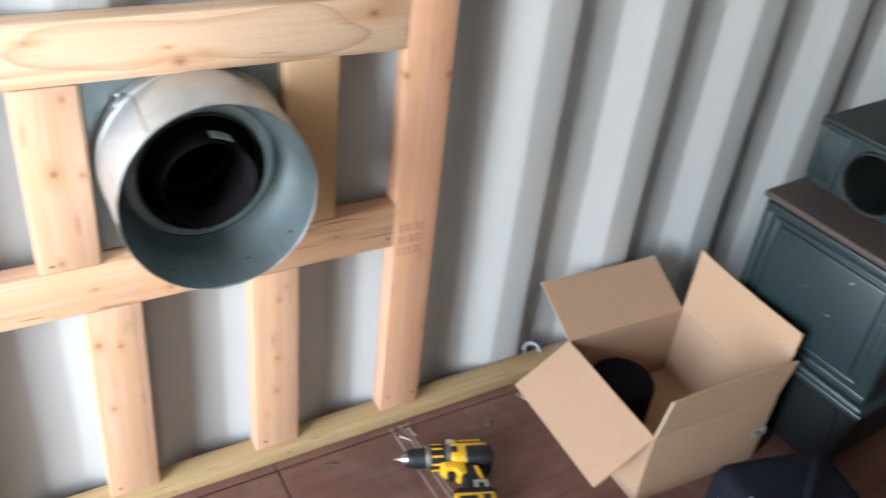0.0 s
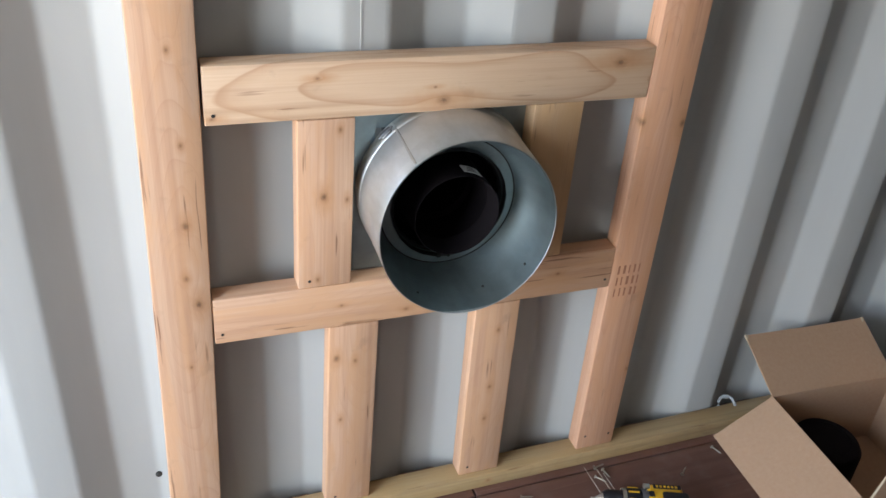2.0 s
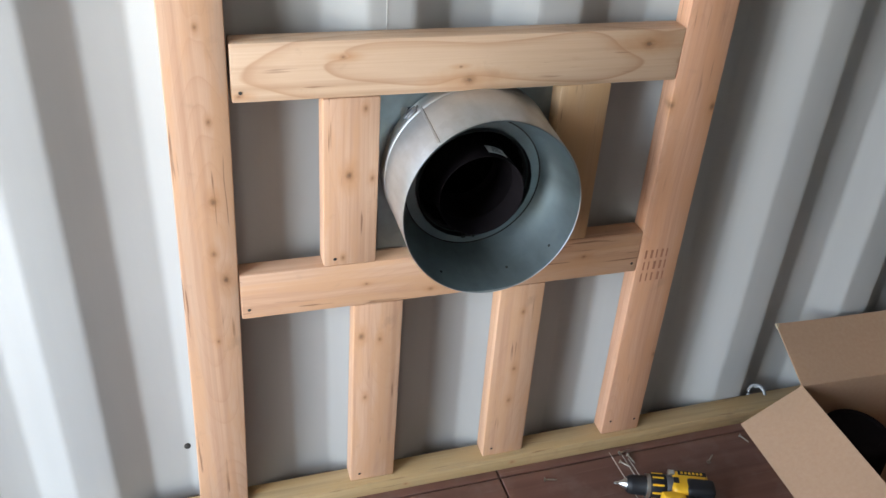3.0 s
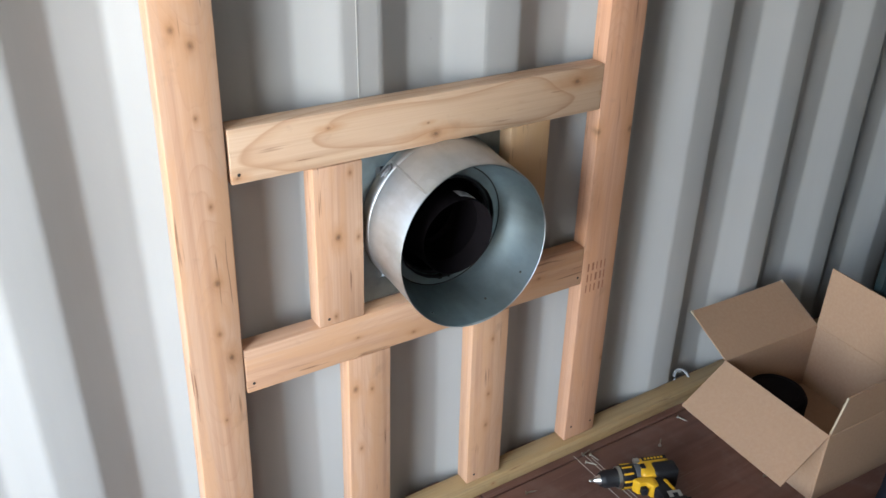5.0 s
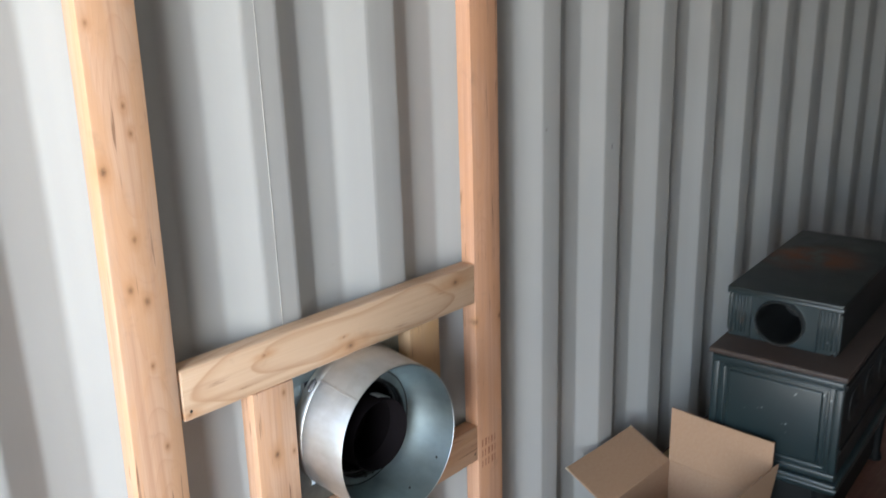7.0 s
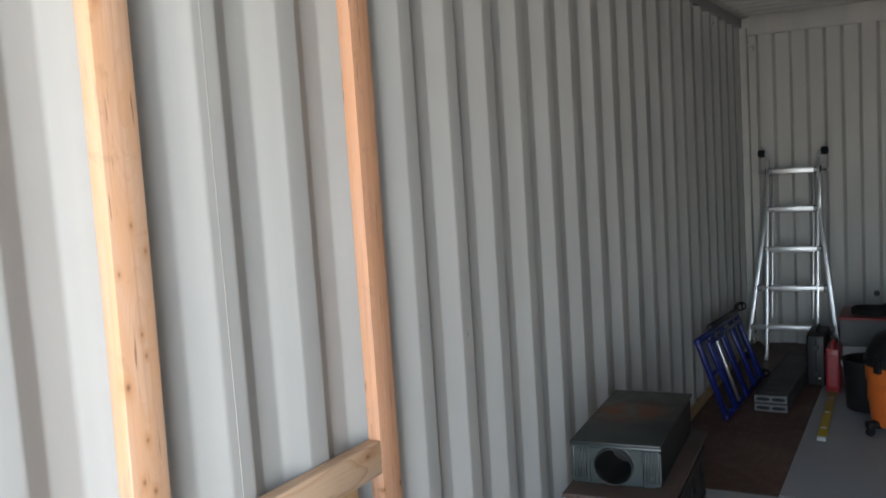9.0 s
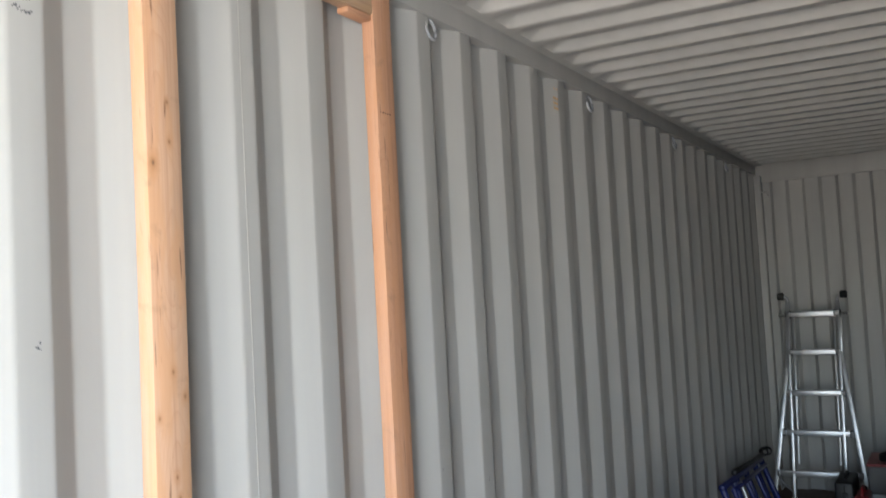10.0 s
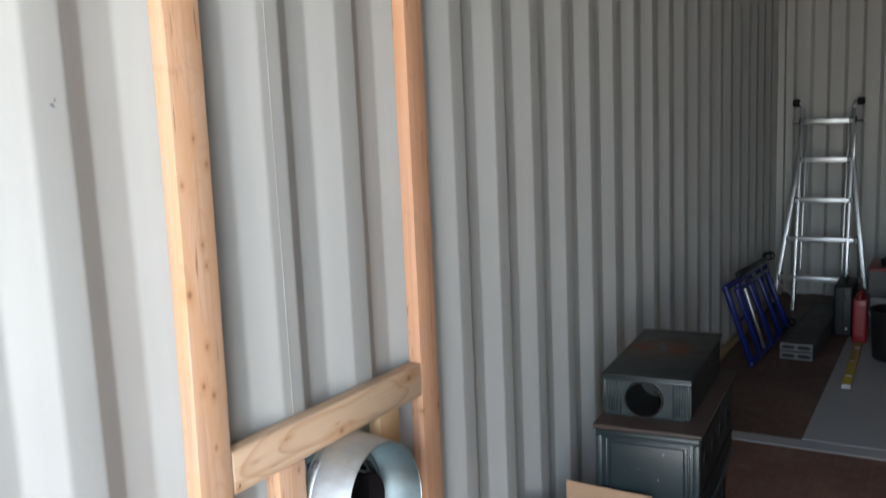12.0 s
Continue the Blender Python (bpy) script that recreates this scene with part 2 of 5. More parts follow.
def enamel(name, c):
    """Green stove enamel with rust stains, dust and chips down to white metal."""
    k = Mat(name, 0.22)
    n = k.noise(k.obj, 6, 5)
    fine = k.noise(k.obj, 90, 4)
    rust = k.ramp(k.noise(k.obj, 11, 6, 0.62), [(0.66, 0.0), (0.76, 1.0)])
    chip = k.math("MULTIPLY", k.ramp(k.voronoi(k.obj, 75), [(0.0, 1.0), (0.16, 1.0), (0.24, 0.0)]), k.ramp(k.noise(k.obj, 13, 3), [(0.60, 0.0), (0.64, 1.0)]))
    col = k.mix(k.ramp(n, [(0.35, 0.0), (0.7, 0.6)]), c, tuple(0.55 * v for v in c))
    col = k.mix(k.math("MULTIPLY", rust, 0.6), col, (0.09, 0.04, 0.02))
    col = k.mix(k.math("MULTIPLY", chip, 0.8), col, (0.42, 0.45, 0.44))
    k.color(col)
    k.rough(k.math("ADD", k.math("MULTIPLY", n, 0.25), k.math("MULTIPLY_ADD", rust, 0.4, 0.24)))
    k.bump(k.math("ADD", k.math("MULTIPLY", fine, 0.3), n), 0.12, 0.002)
    return k.m


def iron_top(name):
    """Bare iron stove top, dark with orange rust patches toward its back."""
    k = Mat(name, 0.5, 0.25)
    n = k.noise(k.obj, 9, 6, 0.6)
    d = k.vec("LENGTH", k.map(k.obj, (3.4, 3.0, 0), (-3.4 * 0.045, -3.0 * 0.045, 0)))
    spot = k.math("MULTIPLY", k.ramp(d, [(0.10, 1.0), (0.55, 0.0)]), k.ramp(n, [(0.42, 0.0), (0.58, 1.0)]))
    c = k.mix(n, (0.010, 0.014, 0.014), (0.026, 0.031, 0.030))
    c = k.mix(k.math("MULTIPLY", spot, 0.8), c, (0.24, 0.085, 0.032))
    k.color(c)
    k.rough(k.math("ADD", k.math("MULTIPLY_ADD", n, 0.4, 0.25), k.math("MULTIPLY", spot, 0.3)))
    k.bump(n, 0.15, 0.002)
    return k.m


def dirt_ground(name):
    k = Mat(name, 0.95)
    a, b = k.noise(k.obj, 0.6, 6), k.noise(k.obj, 35, 5)
    k.color(k.mix(a, k.mix(b, (0.22, 0.18, 0.13), (0.42, 0.36, 0.28)), (0.33, 0.27, 0.20)))
    k.bump(b, 0.6, 0.01)
    return k.m


PAINT = paint("container_paint", (0.376, 0.375, 0.365))
ROOF_PAINT = paint("roof_paint", (0.50, 0.50, 0.485))
PLY = plywood("floor_ply", (0.130, 0.057, 0.040), (0.188, 0.090, 0.064))
# Redder ply of the far panels; the far end's dimness also lowers its colour.
PLY_RED_DIM = plywood("floor_ply_red_dim", (0.070, 0.030, 0.018), (0.105, 0.048, 0.030))
# Second steel: dim bluish reflections inside the flue are put into its tint.
GALV, GALV_SHADE = galvanised("galvanised_steel", 0.44), galvanised("galvanised_shaded", 0.44, (0.33, 0.395, 0.41))
STEEL = plain("bright_steel", (0.62, 0.62, 0.60), 0.3, 1.0, 0.1)
ZINC = plain("zinc_screw", (0.45, 0.42, 0.36), 0.4, 1.0, 0.15)
ALU = plain("aluminium", (0.52, 0.53, 0.55), 0.40, 1.0, 0.08, 60, 0.05)
BRACKET = plain("dull_bracket_metal", (0.20, 0.20, 0.21), 0.5, 0.7, 0.2, 50)
BLACK_PIPE = plain("black_pipe_paint", (0.010, 0.008, 0.009), 0.66, 0.0, 0.3, 60, 0.1, 0.02)
LINER = plain("dark_liner_steel", (0.15, 0.145, 0.15), 0.36, 1.0, 0.3, 30)
TORN = plain("torn_card", (0.42, 0.33, 0.235), 0.9, 0, 0.15, 150)
CARD = cardboard("cardboard")
ENAMEL = enamel("green_enamel", (0.0135, 0.0245, 0.027))
BLACK_IRON = plain("black_iron", (0.009, 0.010, 0.010), 0.5, 0.0, 0.4, 25, 0.3, 0.3)
IRON_TOP = iron_top("rusty_iron_top")
WORN = plain("worn_iron", (0.075, 0.080, 0.080), 0.32, 0.6, 0.4, 60, 0.3)
LEDGE = plain("dusty_iron_ledge", (0.043, 0.028, 0.022), 0.6, 0.0, 0.35, 30, 0.3)
YELLOW = plain("yellow_plastic", (0.58, 0.315, 0.012), 0.4, 0, 0.06, 70)
BLACK_PL = plain("black_plastic", (0.010, 0.010, 0.012), 0.5, 0, 0.3, 80, 0.1, 0.35)
RUBBER = plain("black_rubber", (0.010, 0.010, 0.011), 0.65, 0, 0.3, 60, 0.1, 0.25)
FABRIC = plain("black_fabric", (0.008, 0.009, 0.014), 0.85, 0, 0.4, 300, 0.6, 0.15)
GLOVE_M = plain("grey_glove_fabric", (0.125, 0.112, 0.104), 0.9, 0, 0.35, 120, 0.5)
BLUE = plain("blue_paint", (0.008, 0.017, 0.125), 0.35, 0, 0.25, 30)
RED = plain("red_plastic", (0.22, 0.010, 0.016), 0.4, 0, 0.12, 30)
ORANGE = plain("orange_plastic", (0.55, 0.125, 0.025), 0.42, 0, 0.10, 20)
DARK_GREY = plain("dark_grey_plastic", (0.030, 0.031, 0.033), 0.6, 0, 0.25, 40)
TOTE_GREY = plain("grey_plastic", (0.075, 0.075, 0.078), 0.55, 0, 0.15, 30)
END_GREY = plain("weathered_grey_plastic", (0.105, 0.11, 0.118), 0.55, 0, 0.2, 30)
LIGHT_GREY = plain("light_grey_plastic", (0.33, 0.34, 0.36), 0.55, 0, 0.1, 30)
WHITE_SHEET = plain("grey_white_board", (0.29, 0.295, 0.31), 0.6, 0, 0.12, 7)
WHITE_PAINT = plain("white_paint", (0.72, 0.72, 0.70), 0.5, 0, 0.08, 30)
CHALK = plain("chalk", (0.48, 0.42, 0.36), 0.95, 0, 0.2, 200)
INK_RED = plain("red_brown_ink", (0.33, 0.15, 0.09), 0.8, 0, 0.2, 200)
INK = plain("dark_ink", (0.03, 0.028, 0.026), 0.8, 0, 0.2, 200)
DECAL = plain("orange_decal", (0.62, 0.36, 0.12), 0.6, 0, 0.1, 90)
STRING = plain("white_string", (0.62, 0.61, 0.57), 0.9, 0, 0.1, 200)
YELLOW_LVL = plain("yellow_paint", (0.36, 0.25, 0.012), 0.45, 0, 0.1, 30)


# ---- mesh helpers ----
def part(name, bm, material, parent=None, label="", smooth=None):
    """One mesh object from a bmesh, under a thing or a part. smooth: the angle in degrees up to which edges are shaded round."""
    bmesh.ops.recalc_face_normals(bm, faces=bm.faces)
    me = bpy.data.meshes.new(name)
    if smooth is not None:
        lim = radians(smooth)
        for f in bm.faces:
            f.smooth = True
        for e in bm.edges:
            e.smooth = len(e.link_faces) == 2 and e.calc_face_angle(4.0) < lim
    bm.to_mesh(me)
    bm.free()
    me.materials.append(material)
    ob = new(name, me)
    if parent is not None:
        ob.parent = parent
    if label:
        ob["label"] = label
    return ob


def thing(name, label, category, m=None, group="", kind=""):
    """An empty at a thing's base, to parent its parts."""
    ob = new(name)
    ob.empty_display_size = 0.05
    if m is not None:
        ob.matrix_world = m
    return tagged(ob, label, category, group, kind)


def box(x0, x1, y0, y1, z0, z1, bevel=0.0, segments=2, bm=None):
    """A box with rounded edges, added to bm."""
    b = bmesh.new()
    r = bmesh.ops.create_cube(b, size=1.0)
    bmesh.ops.scale(b, vec=(x1 - x0, y1 - y0, z1 - z0), verts=b.verts)
    bmesh.ops.translate(b, vec=((x0 + x1) / 2, (y0 + y1) / 2, (z0 + z1) / 2), verts=b.verts)
    if bevel:
        bmesh.ops.bevel(b, geom=b.edges[:], offset=bevel, segments=segments, profile=0.5, affect="EDGES")
    return b if bm is None else join(bm, b)


def join(bm, other, m=None):
    """Adds other, moved by m, to bm."""
    if m is not None:
        bmesh.ops.transform(other, matrix=m, verts=other.verts)
    me = bpy.data.meshes.new("piece")
    other.to_mesh(me)
    other.free()
    bm.from_mesh(me)
    bpy.data.meshes.remove(me)
    return bm


def moved(bm, m):
    bmesh.ops.transform(bm, matrix=m, verts=bm.verts)
    return bm


def lathe(profile, n=48, m=None, bm=None, closed=False):
    """Turns a profile of (radius, height) round z."""
    b = bmesh.new()
    rings = []
    for r, h in profile:
        if r < 1e-6:
            rings.append([b.verts.new((0, 0, h))])
        else:
            rings.append([b.verts.new((r * math.cos(2 * math.pi * i / n), r * math.sin(2 * math.pi * i / n), h)) for i in range(n)])
    pairs = list(zip(rings, rings[1:])) + ([(rings[-1], rings[0])] if closed else [])
    for a, c in pairs:
        for i in range(n):
            j = (i + 1) % n
            if len(a) == 1 and len(c) == 1:
                continue
            if len(a) == 1:
                b.faces.new((a[0], c[i], c[j]))
            elif len(c) == 1:
                b.faces.new((a[i], a[j], c[0]))
            else:
                b.faces.new((a[i], a[j], c[j], c[i]))
    if m is not None:
        moved(b, m)
    return b if bm is None else join(bm, b)


def along(a, b):
    """The pose that takes z to the way from a to b, at a."""
    a, b = Vector(a), Vector(b)
    return Matrix.Translation(a) @ (b - a).to_track_quat("Z", "Y").to_matrix().to_4x4()


def rod(a, b, r, n=14, bm=None, bevel=0.0):
    """A solid round bar from a to b."""
    h = (Vector(b) - Vector(a)).length
    e = bevel or min(r * 0.25, h * 0.2)
    return lathe([(0, 0), (r - e, 0), (r, e), (r, h - e), (r - e, h), (0, h)], n, along(a, b), bm)


def tube_path(points, r, n=10, bm=None, closed=False):
    """A round bar swept along points."""
    b = bmesh.new()
    pts = [Vector(p) for p in points]
    k = len(pts)
    rings = []
    up = Vector((0.13, 0.21, 0.97)).normalized()
    for i, p in enumerate(pts):
        q0 = pts[(i - 1) % k] if closed or i else p
        q1 = pts[(i + 1) % k] if closed or i < k - 1 else p
        d = (q1 - q0).normalized()
        s = d.cross(up)
        if s.length < 0.05:
            s = d.cross(Vector((1, 0, 0)))
        s.normalize()
        u = s.cross(d)
        rings.append([b.verts.new(p + r * (math.cos(2 * math.pi * j / n) * s + math.sin(2 * math.pi * j / n) * u)) for j in range(n)])
    for i in range(k if closed else k - 1):
        a, c = rings[i], rings[(i + 1) % k]
        for j in range(n):
            b.faces.new((a[j], a[(j + 1) % n], c[(j + 1) % n], c[j]))
    if not closed:
        b.faces.new(rings[0][::-1])
        b.faces.new(rings[-1])
    return b if bm is None else join(bm, b)


def prism(outline, h0, h1, axis="z", bevel=0.0):
    """A flat outline pushed out from h0 to h1 along an axis."""
    b = bmesh.new()

    def at(u, v, h):
        return {"z": (u, v, h), "y": (u, h, v), "x": (h, u, v)}[axis]
    lo = [b.verts.new(at(u, v, h0)) for u, v in outline]
    hi = [b.verts.new(at(u, v, h1)) for u, v in outline]
    n = len(outline)
    b.faces.new(lo[::-1])
    b.faces.new(hi)
    for i in range(n):
        b.faces.new((lo[i], lo[(i + 1) % n], hi[(i + 1) % n], hi[i]))
    if bevel:
        bmesh.ops.recalc_face_normals(b, faces=b.faces)
        bmesh.ops.bevel(b, geom=b.edges[:], offset=bevel, segments=2, profile=0.5, affect="EDGES")
    return b


def rounded(points, radius, steps=3):
    """A polyline with its inner corners rounded."""
    out = [points[0]]
    for p, q, r in zip(points, points[1:], points[2:]):
        p, q, r = Vector(p), Vector(q), Vector(r)
        a = q + (p - q).normalized() * min(radius, (p - q).length * 0.45)
        c = q + (r - q).normalized() * min(radius, (r - q).length * 0.45)
        for i in range(steps + 1):
            t = i / steps
            out.append(tuple((1 - t) ** 2 * a + 2 * t * (1 - t) * q + t * t * c))
    return out + [points[-1]]


def sheet(profile, place, lo, hi, thick):
    """A folded steel sheet: a profile of (along, depth), drawn from height lo to hi. place(along, depth, height) gives the point."""
    b = bmesh.new()
    n = len(profile)
    f = [[b.verts.new(place(u, d, h)) for u, d in profile] for h in (lo, hi)]
    k = [[b.verts.new(place(u, d + thick, h)) for u, d in profile] for h in (lo, hi)]
    for i in range(n - 1):
        b.faces.new((f[0][i], f[0][i + 1], f[1][i + 1], f[1][i]))
        b.faces.new((k[0][i], k[1][i], k[1][i + 1], k[0][i + 1]))
        b.faces.new((f[0][i], k[0][i], k[0][i + 1], f[0][i + 1]))
        b.faces.new((f[1][i], f[1][i + 1], k[1][i + 1], k[1][i]))
    for i in (0, n - 1):
        b.faces.new((f[0][i], f[1][i], k[1][i], k[0][i]))
    return b


def folds(start, stop, pitch, inner, slope, outer, depth, radius=0.007):
    """Trapezoid corrugation from start to stop: inner flats at depth 0, outer flats at depth."""
    pts, u = [(start - pitch, 0.0)], start - pitch
    while u < stop + pitch:
        pts += [(u + inner, 0.0), (u + inner + slope, depth), (u + inner + slope + outer, depth), (u + pitch, 0.0)]
        u += pitch
    return rounded(pts, radius)


# ---- the container ----

def clip(profile, lo, hi):
    """The part of a profile between lo and hi, cut square at both ends."""
    out = []
    for p, q in zip(profile, profile[1:]):
        for e in (lo, hi):
            if p[0] < e < q[0]:
                k = (e - p[0]) / (q[0] - p[0])
                out.append((e, p[1] + k * (q[1] - p[1])))
        if lo <= q[0] <= hi:
            out.append(q)
    return sorted(set(out))


def long_profile():
    """The long wall's folds: two panels of slightly different spacing, joined at one fold."""
    near = folds(FOLD_X - PITCH_NEAR * 16, FOLD_X, PITCH_NEAR, 0.070, 0.066, 0.068, DEPTH)
    far = folds(FOLD_X, END_X, PITCH_FAR, 0.074, 0.067, 0.070, DEPTH)
    return sorted(set(clip(near, DOOR_X + 0.02, FOLD_X + 0.02) + clip(far, FOLD_X + 0.03, END_X - 0.03)))


long_folds = long_profile()
HOLE_X0, HOLE_X1, HOLE_Z0, HOLE_Z1 = 0.244, 0.4785, 0.602, 0.830   # rough cut for the flue, behind its plate


def holed_wall():
    """The framed wall, with the cut for the flue."""
    def north(u, d, h):
        return (u, WALL_Y + d, h)
    mid = [p for p in long_folds if HOLE_X0 <= p[0] <= HOLE_X1]
    a, c = long_folds.index(mid[0]), long_folds.index(mid[-1])
    b = sheet(long_folds[:a + 1], north, 0.0, RAIL_Z + 0.004, 0.002)
    join(b, sheet(mid, north, 0.0, HOLE_Z0, 0.002))
    join(b, sheet(mid, north, HOLE_Z1, RAIL_Z + 0.004, 0.002))
    join(b, sheet(long_folds[c:], north, 0.0, RAIL_Z + 0.004, 0.002))
    return b


wall_north = part("wall_north", holed_wall(), PAINT, smooth=25)
tagged(wall_north, "light grey painted corrugated steel container side wall", "wall", kind="structure")
wall_south = part("wall_south", sheet(long_folds, lambda u, d, h: (u, FAR_Y - d, h), 0.0, RAIL_Z + 0.004, 0.002), PAINT, smooth=25)
tagged(wall_south, "light grey painted corrugated steel container side wall", "wall", kind="structure")
end_folds = clip(folds(END_PHASE - 12 * 0.2485, 0.3, 0.2485, 0.100, 0.024, 0.100, 0.030, 0.004), FAR_Y + 0.01, WALL_Y - 0.01)
wall_east = part("wall_east", sheet(end_folds, lambda u, d, h: (END_X + d, u, h), 0.0, RAIL_Z - 0.060, 0.002), PAINT, smooth=25)
tagged(wall_east, "grey painted corrugated steel closed end wall", "wall", kind="structure")


def trims():
    """Rails, posts and the folded header that close the corners of the box."""
    for name, y0, y1 in (("trim_north", WALL_Y - 0.008, WALL_Y + 0.06), ("trim_south", FAR_Y - 0.06, FAR_Y + 0.008)):
        ob = part(name, box(DOOR_X, END_X + 0.06, y0, y1, RAIL_Z, ROOF_Z + 0.03, 0.004), PAINT, smooth=40)
        tagged(ob, "grey painted steel top side rail", "rail", kind="structure")
    ob = part("trim_east", box(END_X - 0.012, END_X + 0.06, FAR_Y + 0.009, WALL_Y - 0.009, RAIL_Z - 0.064, ROOF_Z + 0.03, 0.004), PAINT, smooth=40)
    tagged(ob, "grey painted steel end header", "rail", kind="structure")
    for i, (y0, y1) in enumerate(((WALL_Y - 0.05, WALL_Y + 0.058), (FAR_Y - 0.058, FAR_Y + 0.05))):
        ob = part("trim_post_%d" % (i + 1), box(END_X - 0.062, END_X + 0.058, y0, y1, 0.0, RAIL_Z - 0.008, 0.004), PAINT, smooth=40)
        tagged(ob, "grey painted steel corner post", "post", kind="structure")
    for i, (y0, y1) in enumerate(((WALL_Y - 0.03, WALL_Y + 0.09), (FAR_Y - 0.09, FAR_Y + 0.03))):
        ob = part("trim_door_post_%d" % (i + 1), box(DOOR_X - 0.10, DOOR_X + 0.015, y0, y1, -0.15, ROOF_Z + 0.03, 0.005), PAINT, smooth=40)
        tagged(ob, "grey painted steel door post", "post", kind="structure")
    ob = part("trim_door_header", box(DOOR_X - 0.10, DOOR_X + 0.015, FAR_Y + 0.031, WALL_Y - 0.031, RAIL_Z - 0.05, ROOF_Z + 0.028, 0.005), PAINT, smooth=40)
    tagged(ob, "grey painted steel door header", "rail", kind="structure")


    # Outer rails, out of view, added to block sky light at the floor edges
    for name, y0, y1 in (("light_stop_north", WALL_Y + 0.0385, WALL_Y + 0.10), ("light_stop_south", FAR_Y - 0.10, FAR_Y - 0.0385)):
        ob = part(name, box(DOOR_X, END_X + 0.06, y0, y1, -0.15, 0.06, 0.004), PAINT)
        tagged(ob, "unseen grey steel bottom rail, added to stop light leaks", "rail", kind="structure")
    ob = part("light_stop_east", box(END_X + 0.035, END_X + 0.09, FAR_Y - 0.03, WALL_Y + 0.03, -0.15, 0.06, 0.004), PAINT)
    tagged(ob, "unseen grey steel end sill, added to stop light leaks", "rail", kind="structure")


trims()


def roof():
    """Roof sheet: pressed cross ribs that run out short of the rails."""
    b = bmesh.new()
    pitch, depth = 0.209, 0.034
    shape = ((0.0, 0.0), (0.024, 0.0), (0.031, 0.10), (0.064, 0.90), (0.071, 1.0), (0.149, 1.0), (0.154, 0.90), (0.181, 0.10), (0.186, 0.0))
    xs = []
    u = 0.765 - pitch * math.ceil((0.765 - DOOR_X) / pitch)
    while u < END_X + 0.05:
        xs += [(u + a, d) for a, d in shape]
        u += pitch
    ys = [(FAR_Y - 0.02, 0.0), (FAR_Y + 0.050, 0.0), (FAR_Y + 0.070, 0.6), (FAR_Y + 0.095, 1.0), (-1.5, 1.0), (-0.8, 1.0),
          (WALL_Y - 0.095, 1.0), (WALL_Y - 0.070, 0.6), (WALL_Y - 0.050, 0.0), (WALL_Y + 0.02, 0.0)]
    grid = [[b.verts.new((x, y, ROOF_Z + depth * d * k)) for y, k in ys] for x, d in xs]
    for r, s in zip(grid, grid[1:]):
        for i in range(len(ys) - 1):
            b.faces.new((r[i], s[i], s[i + 1], r[i + 1]))
    box(DOOR_X - 0.05, END_X + 0.05, FAR_Y - 0.02, WALL_Y + 0.02, ROOF_Z + 0.039, ROOF_Z + 0.044, bm=b)
    return b


tagged(part("ceiling", roof(), ROOF_PAINT, smooth=30), "light grey corrugated steel container roof", "ceiling", kind="structure")

ground = part("ground", box(-400, 400, -400, 400, -0.40, -0.16), dirt_ground("dry_ground"))
tagged(ground, "dry sunlit bare ground outside the container", "ground", kind="structure")

floor = thing("floor", "worn brown plywood container floor", "floor", kind="structure")


def floor_panels():
    part("underlay", box(DOOR_X, END_X + 0.05, FAR_Y - 0.04, WALL_Y + 0.05, -0.15, -0.012), RUBBER, floor)
    seams_x = [DOOR_X, 0.478, 2.93]
    seams_y = [FAR_Y - 0.036, -1.18, -0.030, WALL_Y + 0.036]
    for x0, x1 in zip(seams_x, seams_x[1:]):
        for y0, y1 in zip(seams_y, seams_y[1:]):
            part("floor_panel", box(x0 + 0.002, x1 - 0.002, y0 + 0.002, y1 - 0.002, -0.012, 0.0, 0.0012, 1), PLY, floor)
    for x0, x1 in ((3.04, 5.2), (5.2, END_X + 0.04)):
        part("floor_panel", box(x0 + 0.0012, x1 - 0.0012, -1.18, WALL_Y + 0.035, -0.012, 0.0, 0.0012, 1), PLY_RED_DIM, floor, "reddish brown plywood floor panel, darkened for the dim far end")
        part("floor_panel", box(x0 + 0.0012, x1 - 0.0012, FAR_Y - 0.035, -1.183, -0.012, 0.0, 0.0012, 1), PLY_RED_DIM, floor, "reddish brown plywood floor panel, darkened for the dim far end")
    part("floor_strip", box(2.932, 3.038, FAR_Y - 0.03, WALL_Y + 0.03, -0.012, 0.003, 0.0015, 1), WHITE_SHEET, floor, "pale worn steel floor joint strip")
    for x, y0, y1 in ((0.733, -0.02, -0.62), (0.757, -0.02, -0.60), (0.766, -0.045, -0.40)):
        part("chalk_line", prism([(x, y0), (x + 0.0014, y0), (x + 0.0104, y1), (x + 0.009, y1)], 0.0, 0.0006), CHALK, floor)


floor_panels()
sheet_board = part("white_floor_sheet", box(3.044, 6.25, -2.2, -0.637, 0.001, 0.006, 0.001, 1), WHITE_SHEET)
tagged(sheet_board, "pale grey sheet board lying on the brown floor", "sheet")
strip = part("timber_floor_strip", box(1.62, END_X - 0.07, 0.002, 0.0385, 0.0, 0.036, 0.003), lumber("strip_wood", (0.42, 0.30, 0.16), (0.28, 0.19, 0.10), 9.0))
tagged(strip, "narrow yellowish timber strip along the wall foot", "board")

# ---- timber frame on the wall ----
frame_thing = thing("stud_frame", "fresh softwood stud frame nailed against the corrugated wall", "framing", pose(0, 0, 0))
T = 0.038
SPRUCE, SPRUCE_D = (0.66, 0.47, 0.29), (0.50, 0.29, 0.145)
PINK, PINK_D = (0.64, 0.415, 0.28), (0.44, 0.22, 0.125)
PALE, PALE_D = (0.63, 0.462, 0.325), (0.41, 0.235, 0.135)
TREATED, TREATED_D = (0.50, 0.365, 0.195), (0.29, 0.18, 0.085)


